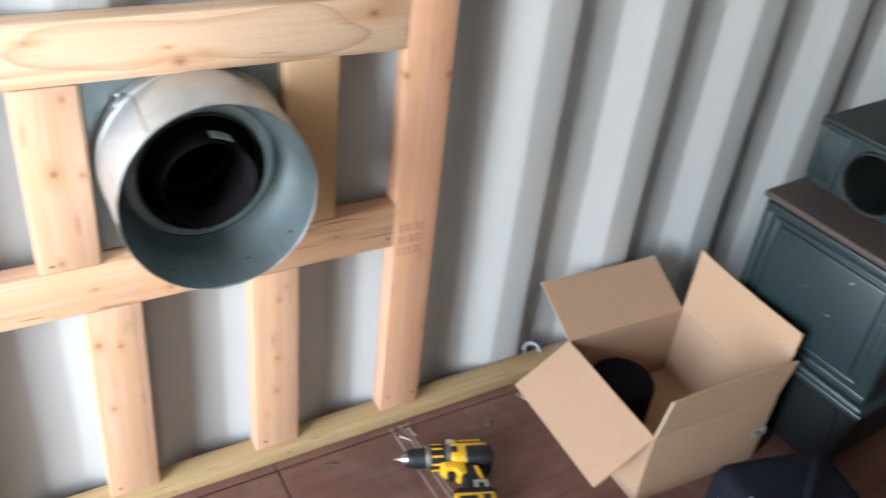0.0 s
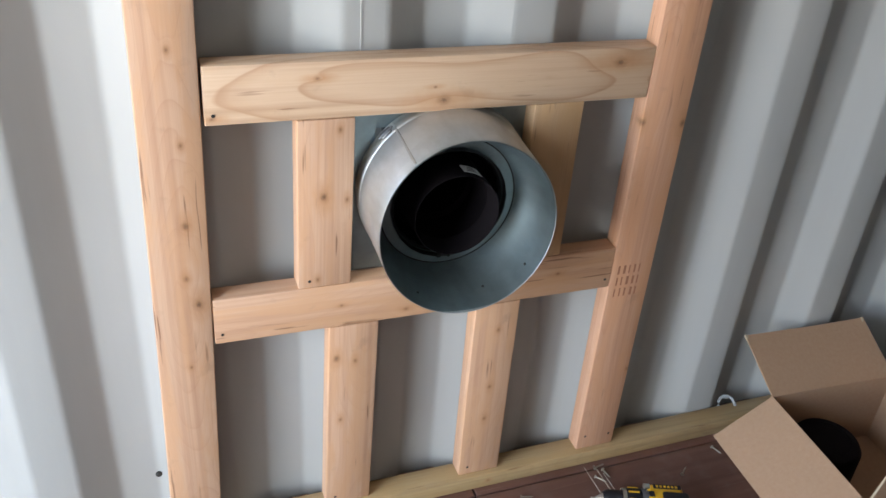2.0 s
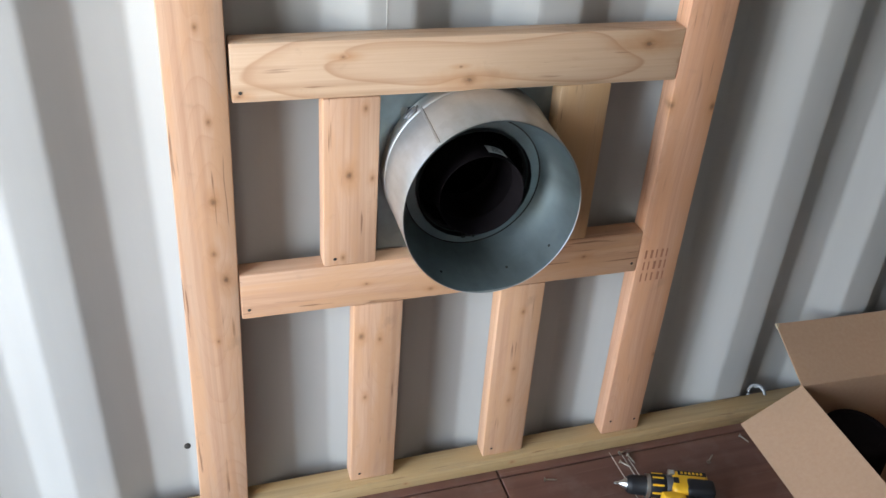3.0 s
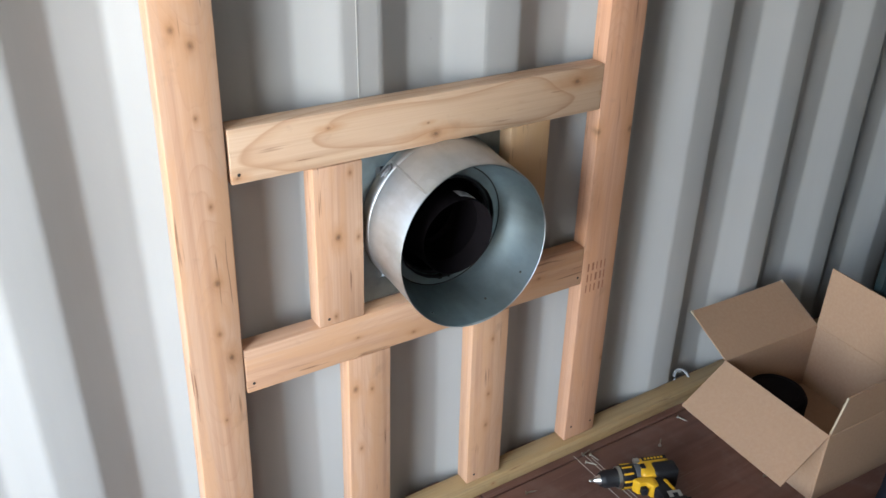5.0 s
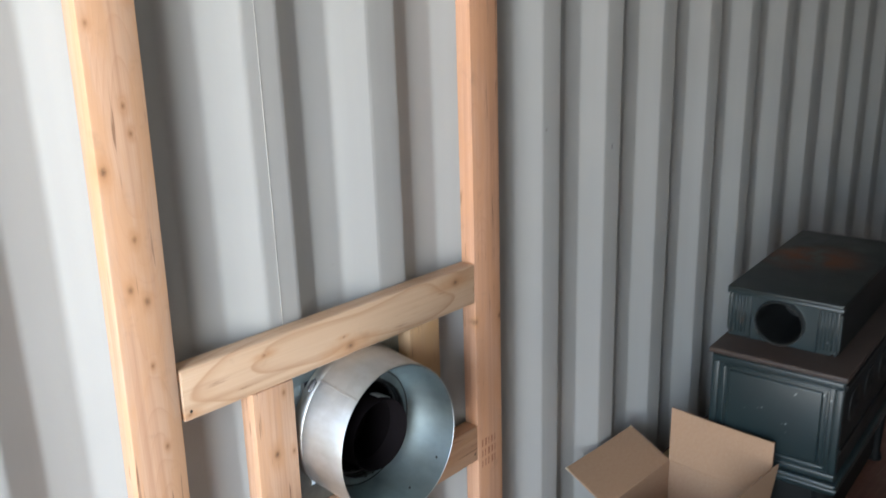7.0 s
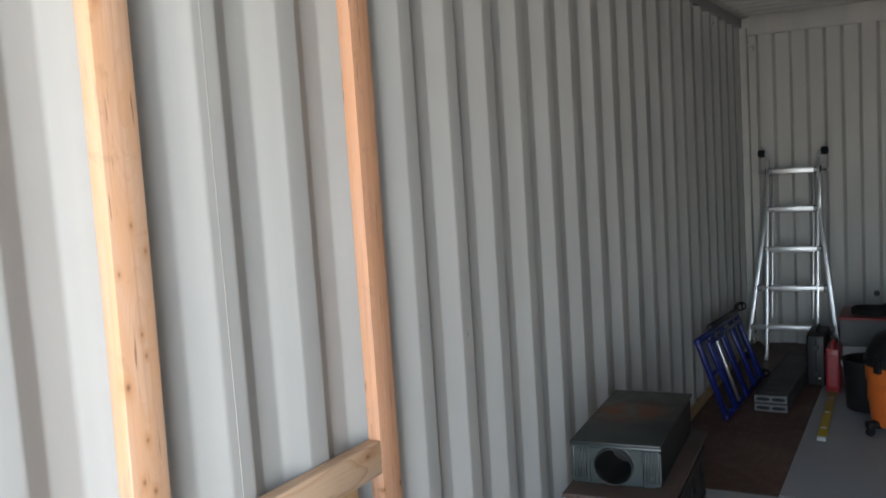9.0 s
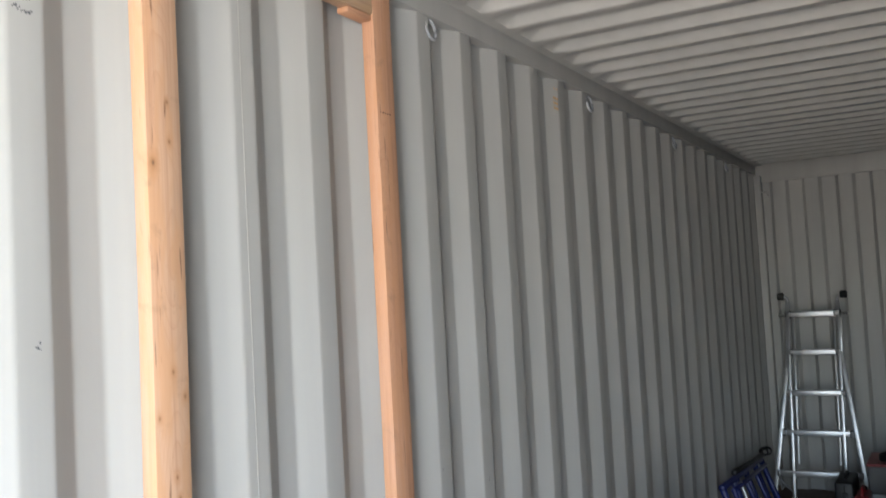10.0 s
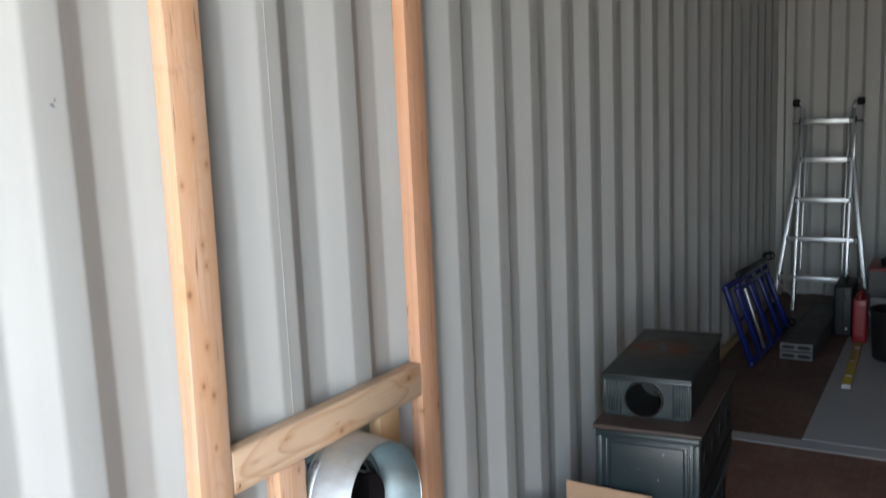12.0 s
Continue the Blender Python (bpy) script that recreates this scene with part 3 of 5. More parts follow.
def board(name, m, width, thick, length, material, label=""):
    """A planed board with eased edges: local x the width, y the thickness behind the face, z the length."""
    ob = part(name, box(-width / 2, width / 2, 0, thick, 0, length, 0.0032, 2), material, frame_thing, label, smooth=35)
    ob.matrix_parent_inverse = Matrix()
    ob.matrix_basis = m
    return ob


def upright(name, x0, x1, z0, z1, material, label="", y=0.0, lean=0.0):
    return board(name, pose((x0 + x1) / 2, y, z0, 0, lean, 0), x1 - x0, T, z1 - z0, material, label)


def level_board(name, x0, x1, z0, z1, material, label="", y=0.0, sag=0.0):
    """A board that lies nearly level, its local z along x and its local x down; it drops by sag degrees."""
    return board(name, pose(x0, y, (z0 + z1) / 2, 0, 90 + sag, 0), z1 - z0, T, x1 - x0, material, label)


def bowed(ob, curve, cuts=16):
    """Bends a long board sideways in its own plane: curve(height) gives the shift of its local x."""
    bm = bmesh.new()
    bm.from_mesh(ob.data)
    long = [e for e in bm.edges if abs(e.verts[0].co.z - e.verts[1].co.z) > 1.0]
    bmesh.ops.subdivide_edges(bm, edges=long, cuts=cuts, use_grid_fill=True)
    for v in bm.verts:
        v.co.x += curve(v.co.z)
    bm.to_mesh(ob.data)
    bm.free()
    return ob


stud_a = upright("stud", -0.0885, -0.0005, 0.0385, 2.60, lumber("stud_wood_a", PINK, PINK_D, 1.3, [
    (0.0045, 0.668, 0.009), (-0.0025, 0.5745, 0.007), (0.0125, 0.5235, 0.012), (0.009, 0.80, 0.005), (0.003, 0.94, 0.005), (-0.009, 0.40, 0.004),
    (-0.0305, 1.2475, 0.011), (0.0015, 1.1415, 0.007), (-0.0155, 1.0675, 0.008), (0.0085, 1.0435, 0.008), (-0.0195, 1.9325, 0.012), (0.0225, 1.9775, 0.006),
    (0.0115, 1.5335, 0.006), (0.0390, 1.4845, 0.006), (0.020, 2.055, 0.005), (-0.026, 1.45, 0.006), (0.012, 1.335, 0.006), (0.018, 1.295, 0.005)], 0.0055, 0.30, 0.5, 0.8))
bowed(stud_a, lambda z: -0.030 + 0.0395 * z - 0.0098 * z * z)
upright("stud", 0.7165, 0.8045, 0.0385, 2.612, lumber("stud_wood_b", (0.60, 0.355, 0.232), (0.44, 0.205, 0.118), 2.1, [
    (0.038, 0.760, 0.010), (-0.042, 0.768, 0.009), (0.040, 0.21, 0.006)], 0.0052, 0.42, 0.5, 0.0))
level_board("header", 0.0005, 0.7162, 0.864, 0.953, lumber("header_wood", PALE, PALE_D, 0.4, [
    (0.026, 0.355, 0.014), (-0.019, 0.160, 0.005), (-0.020, 0.653, 0.013), (0.034, 0.010, 0.005), (0.004, 0.34, 0.003)], 0.021, 0.85, 0.26, 0.0, 0.15), sag=0.95)
level_board("plate", -0.012, 0.7162, 0.477, 0.565, lumber("plate_wood", (0.61, 0.395, 0.265), (0.44, 0.225, 0.125), 3.3, [
    (-0.004, 0.614, 0.006), (0.026, 0.325, 0.005), (0.0, 0.21, 0.004)], 0.009, 0.28, 0.4, 0.3), sag=0.75)
upright("upper_cripple", 0.1255, 0.2135, 0.5625, 0.8605, lumber("cripple_wood_a", PINK, PINK_D, 4.6, [
    (-0.003, 0.168, 0.011), (0.021, 0.28, 0.005), (0.034, 0.16, 0.006), (-0.012, 0.015, 0.005)], 0.016, 0.2, 0.5, 0.0), lean=0.8)
upright("upper_cripple", 0.512, 0.600, 0.5575, 0.8560, lumber("cripple_wood_b", (0.52, 0.35, 0.205), (0.37, 0.205, 0.10), 5.2, [], 0.005), "darker straight-grained short stud")
upright("lower_cripple", 0.1690, 0.2570, 0.0385, 0.4740, lumber("cripple_wood_c", PINK, PINK_D, 6.1, [
    (-0.030, 0.366, 0.009), (0.004, 0.355, 0.006), (-0.02, 0.22, 0.006)], 0.010, 0.24, 0.5, 0.1), lean=1.0)
upright("lower_cripple", 0.4460, 0.5340, 0.0385, 0.4700, lumber("cripple_wood_d", PINK, PINK_D, 7.7, [
    (0.002, 0.232, 0.006), (0.006, 0.37, 0.005), (-0.001, 0.15, 0.006)], 0.010, 0.24, 0.5, 0.1))
level_board("top_header", 0.0105, 0.7162, 2.455, 2.544, lumber("top_header_wood", PALE, PALE_D, 8.8, [(0.0, 0.40, 0.012), (-0.01, 0.66, 0.006)], 0.013))
level_board("block", 0.610, 0.7160, 2.439, 2.4545, lumber("block_wood", (0.58, 0.34, 0.22), (0.42, 0.20, 0.11), 10.3, [], 0.007), "short reddish packing block", 0.004)
board("sill", pose(-0.62, -0.011, 0.019, 0, 90, 0), 0.0375, 0.0495, 2.20, lumber("sill_wood", TREATED, TREATED_D, 9.4, [(0.0, 1.13, 0.005), (0.004, 0.9, 0.004)], 0.006),
      "greenish-yellow treated sill plate on the floor")


def frame_screws():
    screw = None
    spots = [(0.012, 0.880), (0.0, 0.496), (0.704, 0.488), (0.144, 0.577), 
             (0.187, 0.058), (0.464, 0.060), (0.733, 0.075), (0.79, 0.07)]
    for x, z in spots:
        if screw is None:
            screw = part("screw", lathe([(0, 0), (0.0022, 0), (0.0028, 0.0006), (0.0015, 0.001), (0, 0.0006)], 10, pose(0, 0, 0, 90)), INK, frame_thing)
            screw.location = (x, -0.0006, z)
        else:
            s = screw.copy()
            scene.collection.objects.link(s)
            s.location = (x, -0.0006, z)
    rnd = random.Random(4)
    for z0, x0, n, mat in ((0.442, 0.729, 3, INK_RED), (2.19, 0.729, 1, INK)):
        for i in range(n):
            for j in range(5):
                a = x0 + 0.011 * j + 0.002 * rnd.random()
                z = z0 + 0.026 * i
                part("stamp_bar", box(a, a + 0.0022 + 0.003 * rnd.random(), -0.0006, 0.001, z, z + (0.018 if n > 1 else 0.004)), mat, frame_thing, "faded ink grade stamp")


frame_screws()

# ---- flue through the wall ----
thimble = thing("flue_thimble", "round galvanised flue thimble with a black pipe inside, sagging a little", "flue pipe", pose(0.3736, 0.0, 0.715, 90, 0, 0))


def flue():
    """Built along local z, which points out of the wall; the shell droops and its mouth is cut a little askew."""
    r, rim = 0.1458, 0.104

    def droop(b):
        for v in b.verts:
            k = v.co.z / rim
            v.co += Vector((0.001 * k, -0.0116 * k, k * (0.0017 * v.co.x - 0.0153 * v.co.y) / r))
        return b
    part("shell", droop(lathe([(r, -0.034), (r, rim - 0.0006), (r - 0.0003, rim), (r - 0.0007, rim), (r - 0.0010, rim - 0.0006), (r - 0.0010, -0.034)], 96, closed=True)), GALV, thimble, smooth=40)

    def low(b, far=0.118, by=-0.016):
        """Sets the narrow inner rings of a piece lower than the shell."""
        for v in b.verts:
            q = math.hypot(v.co.x, v.co.y)
            v.co.y += by * max(0.0, min(1.0, (r - q) / (r - far)))
        return b
    part("inner_lining", droop(low(lathe([(r - 0.0016, rim - 0.0012), (r - 0.0030, rim - 0.030), (0.130, 0.020), (0.1175, 0.004), (0.1165, 0.004), (0.129, 0.019), (r - 0.0038, rim - 0.031), (r - 0.0022, rim - 0.0012)], 96, closed=True))), GALV_SHADE, thimble, "galvanised lining with blue-grey shade in its colour", smooth=60)
    part("annulus", low(lathe([(0.1155, 0.0045), (0.0940, 0.0060), (0.0940, 0.0020), (0.1155, 0.0010)], 72, closed=True)), GALV_SHADE, thimble, smooth=45)
    part("joint_gap", low(lathe([(0.1182, 0.0020), (0.1172, 0.0058), (0.1152, 0.0050), (0.1150, 0.0020)], 72, closed=True)), INK, thimble, "dark gap round the lining")
    # crimped collar: rolled beads with small pleats round its mouth, and a black throat behind
    prof = [(0.0985, 0.002), (0.0985, 0.014), (0.0975, 0.016), (0.0955, 0.013), (0.0940, 0.009), (0.0955, 0.005), (0.0930, 0.001), (0.0940, -0.003), (0.0905, -0.006), (0.0900, -0.012)]
    collar = lathe(prof, 72)
    for v in collar.verts:
        k = 1 + 0.004 * math.sin(24 * math.atan2(v.co.y, v.co.x))
        v.co.x, v.co.y = v.co.x * k, v.co.y * k
    part("crimped_collar", moved(collar, pose(0, -0.016, 0)), LINER, thimble, "dark crimped steel collar", smooth=60)
    part("collar_throat", moved(lathe([(0.0912, -0.004), (0.0890, -0.012), (0.0880, -0.060), (0.0600, -0.064)], 72), pose(0, -0.016, 0)), BLACK_PIPE, thimble, "sooty black collar throat", smooth=50)
    axis = pose(0.0, -0.017, 0)
    part("black_pipe", moved(lathe([(0.0715, -0.063), (0.0715, 0.0485), (0.0708, 0.050), (0.0698, 0.0485), (0.0698, 0.008), (0.0680, 0.006), (0.0698, 0.002), (0.0698, -0.24), (0.0, -0.24)], 72), axis), BLACK_PIPE, thimble, "matt black inner stove pipe", smooth=50)
    part("paper_label", moved(bent_strip(0.0721, 0.034, 0.024), axis @ pose(0, 0, 0.024, 0, 0, -22)), WHITE_PAINT, thimble, "small white paper sticker")
    for k in range(3):
        part("label_bar", moved(bent_strip(0.0726, 0.020 - 0.004 * k, 0.0022), axis @ pose(0, 0, 0.030 - 0.006 * k, 0, 0, -22)), TOTE_GREY, thimble)
    seam = bmesh.new()
    box(-0.0022, 0.0022, r - 0.001, r + 0.0014, -0.030, rim - 0.003, 0.0006, 1, seam)
    part("lock_seam", droop(moved(seam, pose(0, 0, 0, 0, 0, 38))), GALV, thimble)
    inner = bmesh.new()
    box(-0.0015, 0.0015, r - 0.0042, r - 0.0026, rim - 0.034, rim - 0.003, 0.0004, 1, inner)
    part("lining_seam", droop(moved(inner, pose(0, 0, 0, 0, 0, -38))), GALV_SHADE, thimble)
    for ang, z in ((-72, 0.066), (-120, 0.072), (-40, 0.080)):
        a = radians(ang)
        part("rivet", droop(lathe([(0, 0), (0.0024, 0), (0.0018, 0.0014), (0, 0.002)], 10, along((0.1434 * math.cos(a), 0.1434 * math.sin(a), z), (0, 0, z)))), INK, thimble)
    catch = bmesh.new()
    box(-0.016, -0.009, -0.117, -0.109, 0.005, 0.014, 0.001, 1, catch)
    rod((0.004, -0.114, 0.005), (0.004, -0.114, 0.016), 0.0026, 8, catch)
    part("catch", catch, INK, thimble)
    plate = bmesh.new()
    box(-0.142, 0.150, 0.108, 0.144, 0.0035, 0.005, bm=plate)
    box(-0.142, 0.150, -0.150, -0.108, 0.0035, 0.005, bm=plate)
    box(-0.142, -0.108, -0.108, 0.108, 0.0035, 0.005, bm=plate)
    box(0.108, 0.150, -0.108, 0.108, 0.0035, 0.005, bm=plate)
    ob = part("wall_plate", plate, GALV_SHADE, thimble, "flat galvanised plate behind the flue")
    ob.matrix_parent_inverse = thimble.matrix_basis.inverted()
    ob.matrix_basis = pose(0.366, 0.0385, 0.7155, 90, 0, 0)
    band = droop(lathe([(r + 0.0003, -0.026), (r + 0.0012, -0.025), (r + 0.0012, -0.007), (r + 0.0003, -0.006)], 96, closed=True))
    part("draw_band", band, GALV, thimble, smooth=50)
    buckle = box(-0.010, 0.010, r + 0.002, r + 0.006, -0.023, -0.008, 0.0015, 1)
    rod((-0.014, r + 0.005, -0.015), (0.014, r + 0.005, -0.015), 0.0018, 8, buckle)
    part("band_buckle", moved(buckle, pose(0, 0, 0, 0, 0, 44)), BRACKET, thimble, smooth=45)


def bent_strip(r, wide, tall):
    """A strip of paper bent round a pipe of radius r, centred on local y."""
    b = bmesh.new()
    n, half = 8, wide / 2 / r
    rows = [[b.verts.new((q * math.sin(a), q * math.cos(a), z)) for a in (half * (2 * i / n - 1) for i in range(n + 1))] for q, z in ((r, -tall / 2), (r, tall / 2), (r - 0.0004, tall / 2), (r - 0.0004, -tall / 2))]
    for p, q in zip(rows, rows[1:] + rows[:1]):
        for i in range(n):
            b.faces.new((p[i], p[i + 1], q[i + 1], q[i]))
    return b


flue()

# ---- small fixings on the wall ----
def lashing_ring(m):
    t = thing("lashing_ring", "small grey steel lashing ring under the top rail", "ring", m, "lashing rings")
    part("mount", box(-0.009, 0.009, -0.004, 0.012, -0.006, 0.006, 0.002), PAINT, t)
    pts = [(0.026 * math.sin(a), -0.010 - 0.006 * (1 - math.cos(a)), -0.026 + 0.030 * math.cos(a)) for a in [2 * math.pi * i / 24 for i in range(24)]]
    part("loop", tube_path(pts, 0.0052, 8, closed=True), LIGHT_GREY, t, smooth=60)
    return t


first_ring = lashing_ring(pose(1.10, WALL_Y + 0.020, 2.546) @ Matrix.Scale(1.12, 4))
for i in (-1, 1, 2, 3):
    copy_thing(first_ring, pose(1.10 + 1.39 * i, WALL_Y + 0.020, 2.546) @ Matrix.Scale(1.12, 4))
floor_ring = lashing_ring(pose(1.136, 0.054, 0.044, -38, 0, -20) @ Matrix.Scale(0.74, 4))
tagged(floor_ring, "small white steel lashing ring at the wall foot", "ring")

hook = thing("corner_hook", "small grey painted steel hook beside the corner post", "hook", pose(6.30, 0.0, 2.40))
part("pin", rod((0.018, -0.008, 0.004), (0.018, -0.062, -0.003), 0.006, 10), PAINT, hook, smooth=45)
part("loop", tube_path([(0.018 + 0.016 * math.sin(a), -0.060, -0.018 + 0.016 * math.cos(a)) for a in [2 * math.pi * i / 16 for i in range(13)]], 0.004, 8), PAINT, hook, smooth=60)

cord = part("plumb_string", tube_path([(0.2315 + 0.0016 * math.sin(z * 2.1), 0.0375, z) for z in [0.94 + 0.1 * i for i in range(17)]], 0.00042, 6), STRING, smooth=60)
tagged(cord, "thin white string hanging down the corrugated wall", "string")


def wall_label():
    t = thing("wall_decal", "small decal with orange print bars on the wall", "decal", pose(2.092, WALL_Y - 0.0012, 2.452))
    for i in range(3):
        for j in range(3):
            part("print_bar", box(-0.026 + 0.018 * j, -0.016 + 0.018 * j, -0.0004, 0.0006, -0.03 + 0.020 * i, -0.021 + 0.020 * i), DECAL, t)
    part("dot", lathe([(0, 0), (0.005, 0), (0.004, 0.0008), (0, 0.001)], 10, pose(-0.012, 0, 0.055, 90)), DECAL, t)
    part("dot", lathe([(0, 0), (0.005, 0), (0.004, 0.0008), (0, 0.001)], 10, pose(0.016, 0, 0.055, 90)), DECAL, t)


wall_label()
rnd = random.Random(12)
for x, z, w, h, n in ((1.322, 1.098, 0.004, 0.018, 3), (-0.300, 2.236, 0.022, 0.006, 9), (-0.303, 2.214, 0.036, 0.008, 12), (-0.290, 1.64, 0.010, 0.014, 6)):
    specks = bmesh.new()
    for i in range(n):
        u, v, r = w * (i / (n - 1) - 0.5), h * (rnd.random() - 0.5), 0.0009 + 0.0016 * rnd.random()
        join(specks, prism([(u + r * math.cos(a) * (0.6 + 0.7 * rnd.random()), v + 1.5 * r * math.sin(a) * (0.6 + 0.7 * rnd.random())) for a in [math.pi * q / 4 for q in range(8)]], -0.0005, 0.0005, "y"))
    sc = part("scuff_mark", moved(specks, pose(x, WALL_Y, z, 0, 6, 0)), END_GREY)
    tagged(sc, "small dark speckled scuff mark on the wall paint", "scuff", "scuff marks")
plug = part("wall_bolt", lathe([(0, 0), (0.006, 0), (0.006, 0.003), (0.004, 0.005), (0, 0.005)], 12, pose(-0.129, WALL_Y + 0.012, 0.161, 90)), INK)
tagged(plug, "small dark bolt head in the wall", "bolt")


# ---- cardboard box ----
def carton():
    """Open carton: four walls, four flaps, a black flue cap inside."""
    t = thing("cardboard_box", "open brown cardboard box with four raised flaps", "box", pose(1.092, -0.402, 0, 0, 0, -2.5))
    L, D, H, c = 0.320, 0.305, 0.186, 0.004
    part("bottom", box(c, L - c, c, D - c, 0.0, c), CARD, t)
    for name, a in (("front_wall", (0, L, 0, c)), ("back_wall", (0, L, D - c, D))):
        part(name, box(*a, 0, H, 0.0012, 1), CARD, t)
    for name, a in (("side_wall", (0, c, c, D - c)), ("side_wall", (L - c, L, c, D - c))):
        part(name, box(*a, 0, H, 0.0012, 1), CARD, t)

    def flap(w, h, m):
        n = 10
        b = bmesh.new()
        rows = [[b.verts.new((w * i / n, y, h * j / 6 )) for i in range(n + 1)] for j in range(7) for y in (0,)]
        for r, s in zip(rows, rows[1:]):
            for i in range(n):
                b.faces.new((r[i], r[i + 1], s[i + 1], s[i]))
        for v in b.verts:
            v.co.y += 0.004 * math.sin(v.co.x / w * 3.1) * (v.co.z / h)
        ext = bmesh.ops.extrude_face_region(b, geom=b.faces[:])
        bmesh.ops.translate(b, vec=(0, c * 0.8, 0), verts=[v for v in ext["geom"] if isinstance(v, bmesh.types.BMVert)])
        return part("flap", moved(b, m), CARD, t, smooth=30)
    flap(L - 0.006, 0.112, pose(0.003, 0.001, H + 0.001, 8, 0, 0))                      # toward the room, upright
    flap(L - 0.006, 0.145, pose(0.003, D - 0.004, H + 0.001, -64, 0, 0))                # toward the wall
    flap(D - 0.006, 0.165, pose(L - 0.001, 0.003, H + 0.001, 0, 0, 90) @ pose(0, 0, 0, 1))  # toward the stove, upright
    flap(D - 0.006, 0.150, pose(0.003, 0.003, H + 0.001, 0, 0, 90) @ pose(0, 0, 0, -126))   # hanging outwards
    room, back = pose(0.003, 0.001, H + 0.001, 8, 0, 0), pose(0.003, D - 0.004, H + 0.001, -64, 0, 0)
    part("torn_edge", moved(box(-0.0012, 0.0014, -0.0006, 0.0040, 0.006, 0.1125, 0.0006, 1), room), TORN, t, "pale torn card edge")
    for x in (0.0, L - 0.012):
        part("torn_corner", moved(prism([(x - 0.001, 0.146), (x + 0.007, 0.146), (x + 0.004, 0.139), (x - 0.001, 0.134)], -0.0007, 0.0040, "y"), back), TORN, t, "pale torn card corner")
    part("paper_label", moved(box(-0.022, 0.022, -0.0006, 0.0, -0.014, 0.014), pose(0.308, 0, 0.088) @ Matrix.Scale(0.8, 4)), LIGHT_GREY, t, "small white printed label")
    for i in range(3):
        part("label_bar", box(0.296, 0.318 - 0.005 * i, -0.0012, -0.0004, 0.082 + 0.005 * i, 0.084 + 0.005 * i), INK, t)
    return t


carton()


def flue_cap():
    t = thing("black_flue_fitting", "round black stove pipe fitting standing in the box", "pipe fitting", pose(1.210, -0.184, 0.0045))
    part("collar", lathe([(0.070, 0), (0.072, 0.002), (0.072, 0.098), (0.066, 0.108), (0.050, 0.112), (0.048, 0.109), (0.064, 0.104), (0.069, 0.096), (0.069, 0.0)], 48, closed=True), BLACK_PIPE, t, smooth=45)
    part("lid", lathe([(0, 0.106), (0.049, 0.106), (0.051, 0.110), (0.0, 0.113)], 48), BLACK_PIPE, t, smooth=45)
    u = thing("black_bracket", "flat black steel bracket lying in the box", "bracket", pose(1.31, -0.345, 0.0045, 0, 0, 20))
    part("bar", box(-0.07, 0.07, -0.02, 0.02, 0.0, 0.012, 0.003), BLACK_PIPE, u)
    part("ring", lathe([(0.030, 0.012), (0.036, 0.012), (0.036, 0.045), (0.030, 0.045)], 32, closed=True), BLACK_PIPE, u, smooth=45)


flue_cap()


